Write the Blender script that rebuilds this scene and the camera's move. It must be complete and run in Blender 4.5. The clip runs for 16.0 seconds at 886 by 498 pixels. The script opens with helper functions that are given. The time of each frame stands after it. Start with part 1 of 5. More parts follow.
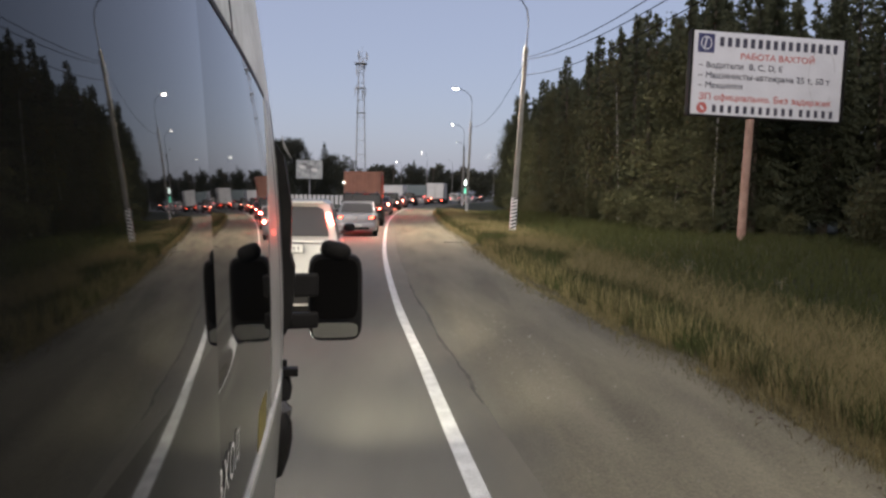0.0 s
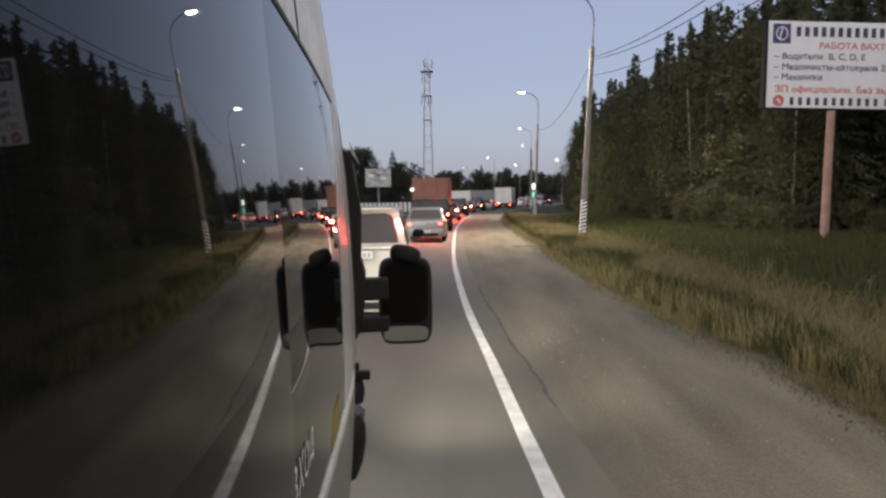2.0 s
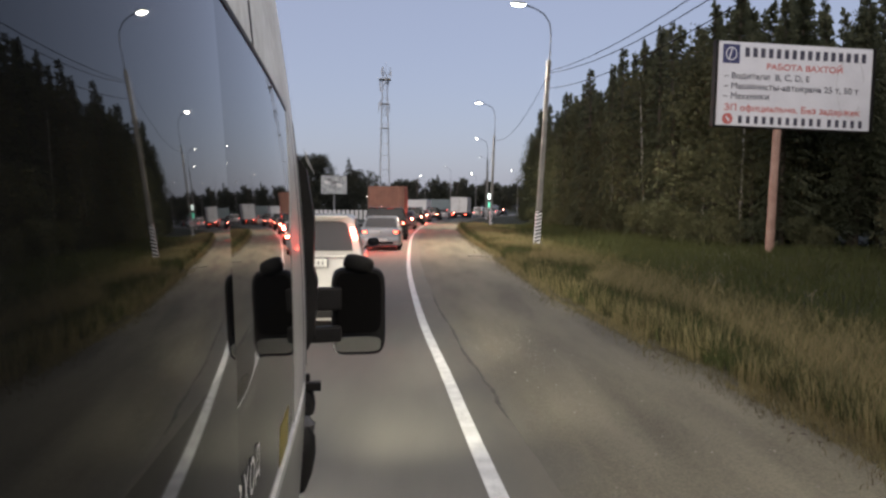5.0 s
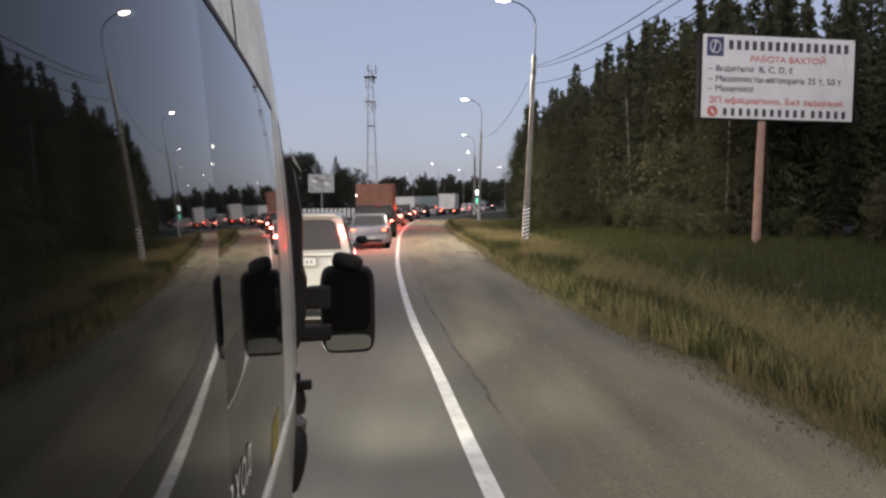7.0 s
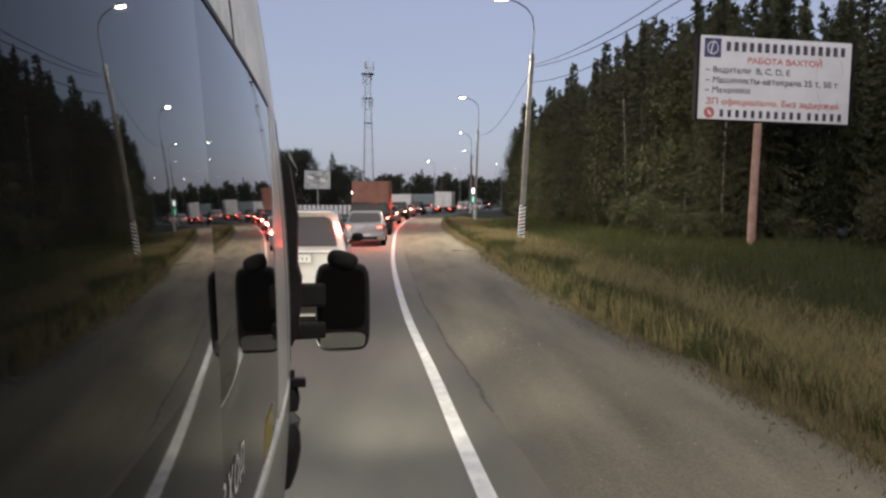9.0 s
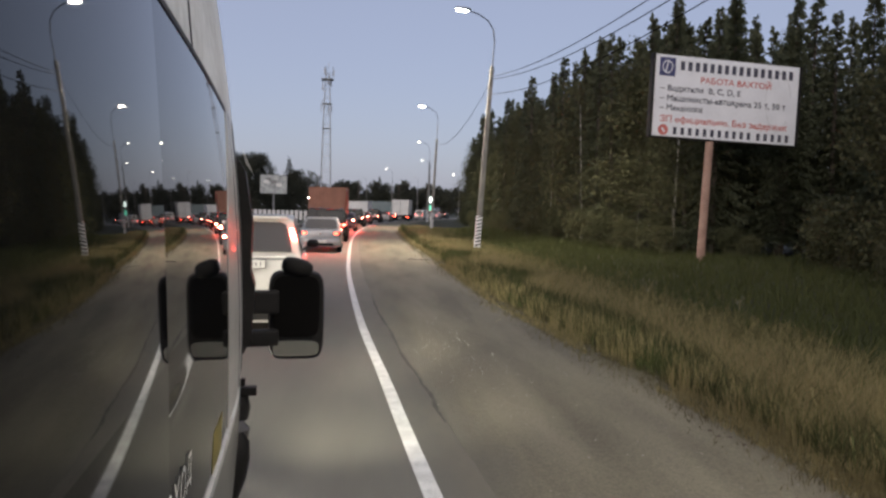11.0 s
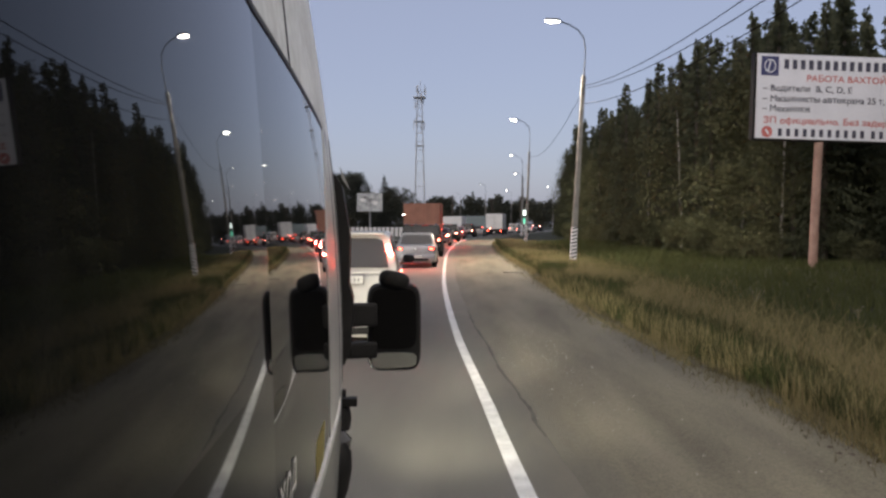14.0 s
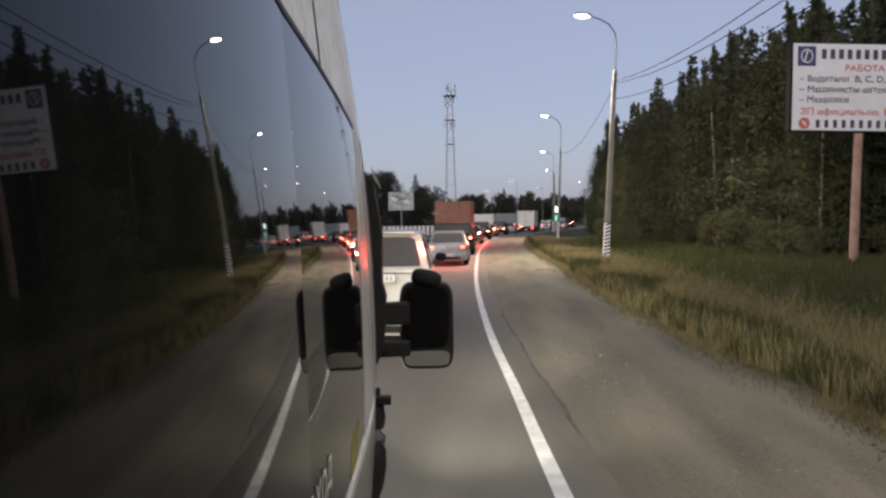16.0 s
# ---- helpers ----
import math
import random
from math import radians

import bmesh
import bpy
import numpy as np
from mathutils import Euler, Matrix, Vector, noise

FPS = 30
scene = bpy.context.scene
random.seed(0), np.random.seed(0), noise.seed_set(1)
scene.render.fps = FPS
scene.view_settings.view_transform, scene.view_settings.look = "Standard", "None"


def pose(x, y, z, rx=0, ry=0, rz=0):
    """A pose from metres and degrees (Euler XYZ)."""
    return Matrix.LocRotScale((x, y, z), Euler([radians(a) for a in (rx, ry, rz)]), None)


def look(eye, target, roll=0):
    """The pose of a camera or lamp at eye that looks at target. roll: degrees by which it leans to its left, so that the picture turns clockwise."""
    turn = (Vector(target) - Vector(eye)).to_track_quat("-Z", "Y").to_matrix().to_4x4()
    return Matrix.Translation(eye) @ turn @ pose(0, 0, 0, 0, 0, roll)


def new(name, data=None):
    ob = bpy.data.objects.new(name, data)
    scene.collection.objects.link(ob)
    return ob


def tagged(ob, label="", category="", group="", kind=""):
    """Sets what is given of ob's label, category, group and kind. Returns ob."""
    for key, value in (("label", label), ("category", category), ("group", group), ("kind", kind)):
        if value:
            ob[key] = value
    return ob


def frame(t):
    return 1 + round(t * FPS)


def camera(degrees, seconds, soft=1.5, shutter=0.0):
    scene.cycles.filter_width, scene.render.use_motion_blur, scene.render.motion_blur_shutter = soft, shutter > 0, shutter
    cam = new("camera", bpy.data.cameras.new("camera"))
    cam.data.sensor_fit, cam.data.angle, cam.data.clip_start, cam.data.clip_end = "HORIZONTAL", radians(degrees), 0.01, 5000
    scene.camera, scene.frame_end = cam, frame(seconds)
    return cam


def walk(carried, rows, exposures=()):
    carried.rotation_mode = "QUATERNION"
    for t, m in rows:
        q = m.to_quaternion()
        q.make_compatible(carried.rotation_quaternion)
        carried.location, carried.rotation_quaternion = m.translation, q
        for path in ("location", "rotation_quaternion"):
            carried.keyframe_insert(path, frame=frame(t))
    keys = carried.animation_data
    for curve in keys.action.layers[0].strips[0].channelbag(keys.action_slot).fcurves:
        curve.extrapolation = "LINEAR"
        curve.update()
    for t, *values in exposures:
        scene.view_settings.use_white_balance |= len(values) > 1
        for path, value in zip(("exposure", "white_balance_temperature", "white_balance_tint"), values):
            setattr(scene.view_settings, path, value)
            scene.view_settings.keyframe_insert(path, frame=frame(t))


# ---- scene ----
cam = camera(62.0, 16.0, soft=2.6)
walk(cam, [
    (0, pose(-0.007, -0.0168, 1.8132, 85.64, -0.82, -2.8)),
    (0.5, pose(-0.0095, -0.0228, 1.8165, 85.08, -0.26, -2.96)),
    (1, pose(-0.0046, -0.0149, 1.8058, 85.68, 0.64, -2.49)),
    (1.5, pose(-0.0047, -0.0081, 1.7999, 85.99, 0.88, 0.47)),
    (2, pose(-0.005, -0.0071, 1.7984, 86.05, 0.81, 2.46)),
    (2.5, pose(0.0008, -0.0003, 1.7963, 86.78, 0.63, 1.59)),
    (3, pose(-0.0006, -0.001, 1.7976, 86.65, 0.17, 1.22)),
    (3.5, pose(0, 0, 1.8, 86.71, 0, 0)),
    (4, pose(-0.0019, 0.0021, 1.8076, 86.72, -0.31, -0.62)),
    (6.5, pose(-0.0004, 0.0036, 1.8057, 86.68, 0.24, -1.68)),
    (7, pose(-0.0003, 0.0021, 1.8059, 86.46, 0.59, -1.88)),
    (7.5, pose(0.0006, 0.0037, 1.8055, 86.61, 0.56, -2.04)),
    (8, pose(0.0002, 0.0023, 1.8068, 86.51, 0.31, -2.19)),
    (10.5, pose(0.0015, -0.0023, 1.8166, 86.21, -0.98, -2.67)),
    (11, pose(0.0001, -0.0038, 1.8175, 87.01, -1.59, -5.5)),
    (11.5, pose(-0.0023, -0.0076, 1.8158, 87.95, -1.59, -7.08)),
    (12, pose(0.0001, -0.0054, 1.8146, 88.14, -1.61, -7.2)),
    (12.5, pose(-0.0011, -0.004, 1.813, 88.15, -1.26, -6.22)),
    (13, pose(-0.0004, -0.001, 1.8083, 88.09, -0.61, -1.16)),
    (13.5, pose(0.0001, 0.0015, 1.8045, 88.11, -0.24, 1.13)),
    (14, pose(0, 0.0022, 1.8026, 88.01, 0.08, 1.78)),
    (14.5, pose(-0.0001, 0.0037, 1.802, 88.01, 0.24, 4.03)),
    (15, pose(0.0009, 0.0023, 1.8024, 88.04, 0.39, 4.41)),
    (15.5, pose(-0.001, 0.0021, 1.8026, 87.97, 0.37, 4.31)),
    (16, pose(-0.0003, 0.0036, 1.8026, 87.88, 0.82, 4.22)),
])
scene.view_settings.exposure = 1.37

# ---- dusk sky ----
SUN_AZIMUTH = radians(200)
world = bpy.data.worlds.new("dusk_sky")
scene.world = world
world.use_nodes = True
wn, wl = world.node_tree.nodes, world.node_tree.links
sky = wn.new("ShaderNodeTexSky")
sky.sky_type = "NISHITA"
sky.sun_disc = False
sky.sun_elevation = radians(20.0)
sky.sun_rotation = SUN_AZIMUTH
sky.air_density, sky.dust_density, sky.ozone_density = 1.0, 2.2, 2.6
tint = wn.new("ShaderNodeMix")
tint.data_type, tint.blend_type = "RGBA", "MULTIPLY"
tint.inputs["Factor"].default_value = 1.0
tint.inputs[7].default_value = (1.05, 0.93, 0.94, 1)
wl.new(sky.outputs[0], tint.inputs[6])
haze = wn.new("ShaderNodeMix")
haze.data_type = "RGBA"
haze.inputs["Factor"].default_value = 0.72
haze.inputs[7].default_value = (2.17, 2.28, 3.00, 1)
wl.new(tint.outputs[2], haze.inputs[6])
wl.new(haze.outputs[2], wn["Background"].inputs[0])
wn["Background"].inputs[1].default_value = 0.067

sun = new("sun", bpy.data.lights.new("sun", "SUN"))
sun.data.energy, sun.data.angle, sun.data.color = 0.42, radians(40), (1.0, 0.94, 0.87)
sun.matrix_world = pose(0, 0, 60, 70, 0, -20)

LAMP_WATT = 5600
LAMP_COLOUR = (1.0, 0.88, 0.68)
HEAD_WATT = 340


# ---- materials ----
def shader(name):
    m = bpy.data.materials.new(name)
    m.use_nodes = True
    return m, m.node_tree.nodes, m.node_tree.links, m.node_tree.nodes["Principled BSDF"]


def surface(name, dark, light, scale=6.0, rough=0.8, bump=0.2, fine=60.0, metal=0.0, spread=0.0, coat=0.0, depth=0.01, stretch=1.0):
    """Two tones mixed by coarse and fine noise, with fine relief; spread varies it from thing to thing."""
    m, n, l, p = shader(name)
    tc = n.new("ShaderNodeTexCoord")
    a, b = n.new("ShaderNodeTexNoise"), n.new("ShaderNodeTexNoise")
    a.inputs["Scale"].default_value, b.inputs["Scale"].default_value = scale, fine
    a.inputs["Detail"].default_value, b.inputs["Detail"].default_value = 4, 3
    mp = n.new("ShaderNodeMapping")
    mp.inputs["Scale"].default_value = (1, stretch, 1)
    l.new(tc.outputs["Object"], mp.inputs[0])
    l.new(mp.outputs[0], a.inputs["Vector"])
    l.new(tc.outputs["Object"], b.inputs["Vector"])
    add = n.new("ShaderNodeMath")
    add.operation = "MULTIPLY_ADD"
    add.inputs[1].default_value = 0.45
    l.new(b.outputs[0], add.inputs[0])
    half = n.new("ShaderNodeMath")
    half.operation = "MULTIPLY"
    half.inputs[1].default_value = 0.55
    l.new(a.outputs[0], half.inputs[0])
    l.new(half.outputs[0], add.inputs[2])
    ramp = n.new("ShaderNodeValToRGB")
    ramp.color_ramp.elements[0].position, ramp.color_ramp.elements[1].position = 0.36, 0.64
    ramp.color_ramp.elements[0].color, ramp.color_ramp.elements[1].color = (*dark, 1), (*light, 1)
    l.new(add.outputs[0], ramp.inputs[0])
    out = ramp.outputs[0]
    if spread:
        info, hsv = n.new("ShaderNodeObjectInfo"), n.new("ShaderNodeHueSaturation")
        rng = n.new("ShaderNodeMapRange")
        rng.inputs["To Min"].default_value, rng.inputs["To Max"].default_value = 1 - spread, 1 + spread
        l.new(info.outputs["Random"], rng.inputs["Value"])
        l.new(rng.outputs[0], hsv.inputs["Value"])
        l.new(out, hsv.inputs["Color"])
        out = hsv.outputs[0]
    l.new(out, p.inputs["Base Color"])
    p.inputs["Roughness"].default_value = rough
    p.inputs["Metallic"].default_value = metal
    p.inputs["Coat Weight"].default_value = coat
    p.inputs["Coat Roughness"].default_value = 0.04
    if bump:
        bp = n.new("ShaderNodeBump")
        bp.inputs["Strength"].default_value, bp.inputs["Distance"].default_value = bump, depth
        l.new(add.outputs[0], bp.inputs["Height"])
        l.new(bp.outputs[0], p.inputs["Normal"])
    return m


def dusted(m, dark, light, near, far):
    """Blends a road surface into the one beside it, in ragged patches, along the strip's edge."""
    n, l = m.node_tree.nodes, m.node_tree.links
    p = n["Principled BSDF"]
    old = p.inputs["Base Color"].links[0].from_socket
    at, tc, mp, t = n.new("ShaderNodeAttribute"), n.new("ShaderNodeTexCoord"), n.new("ShaderNodeMapping"), n.new("ShaderNodeTexNoise")
    at.attribute_name = "across"
    mp.inputs["Scale"].default_value = (1, 0.35, 1)
    t.inputs["Scale"].default_value, t.inputs["Detail"].default_value, t.inputs["Roughness"].default_value = 3.0, 7, 0.65
    l.new(tc.outputs["Object"], mp.inputs[0])
    l.new(mp.outputs[0], t.inputs["Vector"])
    shift, rng = n.new("ShaderNodeMath"), n.new("ShaderNodeMapRange")
    shift.operation = "MULTIPLY_ADD"
    shift.inputs[1].default_value = 1.6 * abs(far - near)
    l.new(t.outputs[0], shift.inputs[0])
    l.new(at.outputs["Fac"], shift.inputs[2])
    off = 0.8 * abs(far - near)
    rng.inputs["From Min"].default_value, rng.inputs["From Max"].default_value = near + off, far + off
    l.new(shift.outputs[0], rng.inputs["Value"])
    ramp, mix = n.new("ShaderNodeValToRGB"), n.new("ShaderNodeMix")
    ramp.color_ramp.elements[0].color, ramp.color_ramp.elements[1].color = (*dark, 1), (*light, 1)
    l.new(t.outputs[0], ramp.inputs[0])
    mix.data_type = "RGBA"
    l.new(rng.outputs[0], mix.inputs["Factor"])
    l.new(old, mix.inputs[6])
    l.new(ramp.outputs[0], mix.inputs[7])
    l.new(mix.outputs[2], p.inputs["Base Color"])
    return m


def glossy(name, colour, rough=0.03, ior=1.5, metal=0.0):
    m, n, l, p = shader(name)
    tc, t = n.new("ShaderNodeTexCoord"), n.new("ShaderNodeTexNoise")
    t.inputs["Scale"].default_value, t.inputs["Detail"].default_value = 3, 6
    l.new(tc.outputs["Object"], t.inputs["Vector"])
    r = n.new("ShaderNodeMapRange")
    r.inputs["To Min"].default_value, r.inputs["To Max"].default_value = rough * 0.6, rough * 1.5
    l.new(t.outputs[0], r.inputs["Value"])
    l.new(r.outputs[0], p.inputs["Roughness"])
    p.inputs["Base Color"].default_value = (*colour, 1)
    p.inputs["IOR"].default_value = ior
    p.inputs["Metallic"].default_value = metal
    return m


def glow(name, colour, strength):
    m, n, l, p = shader(name)
    p.inputs["Base Color"].default_value = (*colour, 1)
    p.inputs["Emission Color"].default_value = (*colour, 1)
    p.inputs["Emission Strength"].default_value = strength
    p.inputs["Roughness"].default_value = 0.2
    return m


def leafy(name, dark, light):
    """Leaves: a tone for each leaf and one for each tree, and some light through the blade."""
    m, n, l, p = shader(name)
    g, info = n.new("ShaderNodeNewGeometry"), n.new("ShaderNodeObjectInfo")
    add = n.new("ShaderNodeMath")
    add.operation = "MULTIPLY_ADD"
    add.inputs[1].default_value = 0.70
    half = n.new("ShaderNodeMath")
    half.operation = "MULTIPLY"
    half.inputs[1].default_value = 0.30
    l.new(g.outputs["Random Per Island"], half.inputs[0])
    l.new(info.outputs["Random"], add.inputs[0])
    l.new(half.outputs[0], add.inputs[2])
    ramp = n.new("ShaderNodeValToRGB")
    ramp.color_ramp.elements[0].color, ramp.color_ramp.elements[1].color = (*dark, 1), (*light, 1)
    l.new(add.outputs[0], ramp.inputs[0])
    l.new(ramp.outputs[0], p.inputs["Base Color"])
    p.inputs["Roughness"].default_value = 0.7
    p.inputs["Specular IOR Level"].default_value = 0.2
    thin, mix = n.new("ShaderNodeBsdfTranslucent"), n.new("ShaderNodeMixShader")
    mix.inputs[0].default_value = 0.32
    l.new(ramp.outputs[0], thin.inputs["Color"])
    target = next(x.to_socket for x in l if x.from_node == p)
    l.new(p.outputs[0], mix.inputs[1])
    l.new(thin.outputs[0], mix.inputs[2])
    l.new(mix.outputs[0], target)
    return m


ASPHALT = surface("asphalt", (0.096, 0.095, 0.081), (0.150, 0.146, 0.124), 1.6, 0.85, 0.5, 140, depth=0.006, stretch=0.13)
GRAVEL = surface("packed_gravel", (0.080, 0.073, 0.051), (0.190, 0.173, 0.124), 1.5, 0.95, 0.8, 55, depth=0.02, stretch=0.16)
dusted(ASPHALT, (0.10, 0.094, 0.074), (0.17, 0.158, 0.122), 0.938, 1.0)
dusted(GRAVEL, (0.098, 0.094, 0.078), (0.148, 0.142, 0.116), 0.20, 0.0)
SOIL = surface("meadow_soil", (0.018, 0.022, 0.009), (0.045, 0.046, 0.018), 0.6, 0.95, 0.8, 20, depth=0.05)
PAINT_LINE = surface("road_paint", (0.42, 0.43, 0.42), (0.74, 0.75, 0.73), 5, 0.7, 0.3, 90, depth=0.003)
STONE = surface("pebble", (0.09, 0.083, 0.07), (0.26, 0.24, 0.21), 4, 0.9, 0.2, 40, spread=0.4)
CRUMB = surface("asphalt_crumb", (0.18, 0.17, 0.148), (0.40, 0.385, 0.34), 9, 0.9, 0.2, 40)
CRACK = surface("asphalt_crack", (0.045, 0.043, 0.036), (0.085, 0.081, 0.068), 6, 0.95, 0.3, 60)
CLOD = surface("earth_clod", (0.035, 0.029, 0.020), (0.085, 0.072, 0.052), 9, 0.95, 0.4, 40)
GRASS_GREEN = leafy("grass_green", (0.037, 0.046, 0.016), (0.089, 0.096, 0.034))
GRASS_DRY = leafy("grass_dry", (0.140, 0.120, 0.060), (0.345, 0.285, 0.142))
GRASS_EDGE = leafy("grass_stubble", (0.085, 0.077, 0.042), (0.175, 0.152, 0.082))
NEEDLES = leafy("needles", (0.052, 0.062, 0.038), (0.090, 0.096, 0.055))
LEAVES = leafy("leaves", (0.060, 0.066, 0.034), (0.098, 0.096, 0.048))
# far foliage: haze over the distant trees is mixed into these greyer tones
LEAVES_FAR = leafy("far_leaves", (0.042, 0.046, 0.034), (0.078, 0.080, 0.058))
BARK = surface("spruce_bark", (0.03, 0.024, 0.018), (0.085, 0.07, 0.055), 5, 0.95, 0.6, 40)
BIRCH = surface("birch_bark", (0.06, 0.055, 0.05), (0.48, 0.46, 0.42), 3, 0.85, 0.3, 14)
CONCRETE = surface("pole_concrete", (0.105, 0.102, 0.096), (0.185, 0.18, 0.17), 2.5, 0.9, 0.3, 60)
STEEL = surface("galvanised_steel", (0.13, 0.135, 0.14), (0.22, 0.225, 0.23), 6, 0.6, 0.1, 60, metal=0.3)
RUST = surface("weathered_post", (0.22, 0.13, 0.10), (0.36, 0.24, 0.19), 3, 0.8, 0.3, 40)
WHITE_PAINT = surface("white_board", (0.60, 0.61, 0.64), (0.70, 0.71, 0.74), 1.2, 0.6, 0.05, 20)
STAIN = surface("board_stain", (0.50, 0.51, 0.53), (0.62, 0.63, 0.65), 4, 0.7, 0, 20)
BLACK_PAINT = surface("black_paint", (0.018, 0.018, 0.018), (0.03, 0.03, 0.03), 5, 0.6, 0.1, 60)
INK_DARK = surface("dark_print", (0.035, 0.035, 0.055), (0.06, 0.06, 0.085), 6, 0.6, 0, 40)
INK_RED = surface("red_print", (0.42, 0.10, 0.09), (0.50, 0.14, 0.12), 6, 0.6, 0, 40)
INK_BLUE = surface("navy_print", (0.035, 0.04, 0.11), (0.05, 0.055, 0.14), 6, 0.6, 0, 40)
WIRE = surface("cable_black", (0.012, 0.012, 0.012), (0.02, 0.02, 0.02), 6, 0.95, 0, 40)
WIRE.node_tree.nodes["Principled BSDF"].inputs["Specular IOR Level"].default_value = 0.05


def streaked(name, clean, dusty, rough, ior):
    """Gloss under faint dust that has run down in streaks."""
    m = glossy(name, clean, rough, ior)
    n, l = m.node_tree.nodes, m.node_tree.links
    tc, mp, t, ramp = n.new("ShaderNodeTexCoord"), n.new("ShaderNodeMapping"), n.new("ShaderNodeTexNoise"), n.new("ShaderNodeValToRGB")
    mp.inputs["Scale"].default_value = (1, 14, 0.8)
    t.inputs["Scale"].default_value, t.inputs["Detail"].default_value = 2.0, 5
    ramp.color_ramp.elements[0].position, ramp.color_ramp.elements[1].position = 0.42, 0.75
    ramp.color_ramp.elements[0].color, ramp.color_ramp.elements[1].color = (*clean, 1), (*dusty, 1)
    l.new(tc.outputs["Object"], mp.inputs[0])
    l.new(mp.outputs[0], t.inputs["Vector"])
    l.new(t.outputs[0], ramp.inputs[0])
    l.new(ramp.outputs[0], n["Principled BSDF"].inputs["Base Color"])
    return m


BUS_DARK = streaked("bus_dark_paint", (0.004, 0.004, 0.004), (0.006, 0.0058, 0.005), 0.03, 1.175)
BUS_GLASS = streaked("bus_tinted_glass", (0.003, 0.0034, 0.004), (0.007, 0.0072, 0.008), 0.02, 1.33)
BUS_GLASS.node_tree.nodes["Principled BSDF"].inputs["Specular Tint"].default_value = (0.74, 0.86, 1.0, 1)
BUS_WHITE = surface("bus_white_paint", (0.34, 0.35, 0.36), (0.57, 0.585, 0.60), 4, 0.55, 0.05, 24, coat=0.08, stretch=0.5)
BUS_LOWER = surface("bus_lower_paint", (0.085, 0.086, 0.082), (0.13, 0.13, 0.122), 3, 0.4, 0.04, 30, coat=0.2)
PILLAR = surface("pillar_paint", (0.27, 0.265, 0.26), (0.38, 0.375, 0.37), 3, 0.4, 0.04, 30, coat=0.12)
RUBBER = surface("black_rubber", (0.006, 0.006, 0.006), (0.014, 0.0135, 0.013), 8, 0.75, 0.2, 90)
PLASTIC = surface("black_plastic", (0.010, 0.0095, 0.0095), (0.018, 0.017, 0.017), 7, 0.55, 0.15, 120)
for m in (PLASTIC, RUBBER):
    m.node_tree.nodes["Principled BSDF"].inputs["Specular IOR Level"].default_value = 0.15
# near-black base stands in for the dark view the upper mirror reflects
MIRROR_DARK_REFLECTION = glossy("dark_reflection_glass", (0.005, 0.0048, 0.0048), 0.12, 1.14)
MIRROR = glossy("mirror_glass", (0.75, 0.76, 0.76), 0.03, metal=1.0)
YELLOW = surface("yellow_sticker", (0.15, 0.12, 0.022), (0.22, 0.175, 0.03), 9, 0.5, 0.05, 60)
LETTER_WHITE = surface("white_letters", (0.42, 0.42, 0.41), (0.56, 0.56, 0.55), 9, 0.6, 0, 60)
CAR_GLASS_DARK = glossy("dark_car_glass", (0.012, 0.012, 0.013), 0.05, 1.28)
# the greyer base puts the haze over the rear windows into the colour
CAR_GLASS = glossy("car_glass", (0.065, 0.062, 0.062), 0.03, 1.42)
PLATE = surface("number_plate", (0.52, 0.52, 0.49), (0.64, 0.64, 0.61), 12, 0.5, 0, 80)
GREY_INK = surface("plate_print", (0.16, 0.16, 0.16), (0.24, 0.24, 0.24), 12, 0.6, 0, 80)
TAIL_RED = glow("tail_light_lit", (1.0, 0.10, 0.055), 4.5)
TAIL_BRIGHT = glow("brake_light_lit", (1.0, 0.13, 0.09), 14.0)
TAIL_FAR = glow("far_brake_light_lit", (1.0, 0.20, 0.12), 34.0)
LENS_RED = glossy("unlit_red_lens", (0.30, 0.02, 0.015), 0.1)
HEAD_GLOW = glow("headlight_lit", (1.0, 0.93, 0.80), 30.0)
LAMP_GLOW = glow("street_light_lit", (1.0, 0.93, 0.74), 60.0)
LAMP_GLOW_FAR = glow("far_street_light_lit", (1.0, 0.93, 0.74), 24.0)
GREEN_GLOW = glow("green_sign_lit", (0.16, 0.80, 0.52), 0.4)
WHITE_GLOW = glow("white_sign_lit", (0.85, 1.0, 0.92), 1.4)
CHROME = glossy("chrome", (0.7, 0.7, 0.7), 0.12, metal=1.0)
ORANGE = surface("orange_truck_body", (0.170, 0.072, 0.046), (0.26, 0.11, 0.072), 1.5, 0.6, 0.1, 20)
MAST = surface("pale_mast_steel", (0.30, 0.31, 0.33), (0.44, 0.45, 0.47), 2, 0.6, 0.05, 20)
POSTER = surface("faded_poster", (0.14, 0.155, 0.16), (0.46, 0.48, 0.48), 1.2, 0.6, 0.05, 6)
TARP_WHITE = surface("white_tarpaulin", (0.50, 0.50, 0.49), (0.64, 0.64, 0.63), 1.0, 0.6, 0.1, 20)


def car_paint(name, colour, rough=0.3, metal=0.0):
    return surface(name, tuple(c * 0.82 for c in colour), colour, 2.5, rough, 0.03, 120, metal=metal, coat=0.6)


PAINT_WHITE = car_paint("white_car_paint", (0.52, 0.51, 0.48))
PAINT_SILVER = car_paint("silver_car_paint", (0.27, 0.27, 0.27), 0.35, 0.4)
PAINT_BLACK = surface("black_car_paint", (0.004, 0.004, 0.005), (0.008, 0.008, 0.009), 2.5, 0.6, 0.03, 120, coat=0.08)
PAINT_BLACK.node_tree.nodes["Principled BSDF"].inputs["Specular IOR Level"].default_value = 0.2
PAINT_GREY = car_paint("grey_car_paint", (0.12, 0.12, 0.13))
PAINT_TEAL = car_paint("grey_green_paint", (0.16, 0.20, 0.20), 0.5)
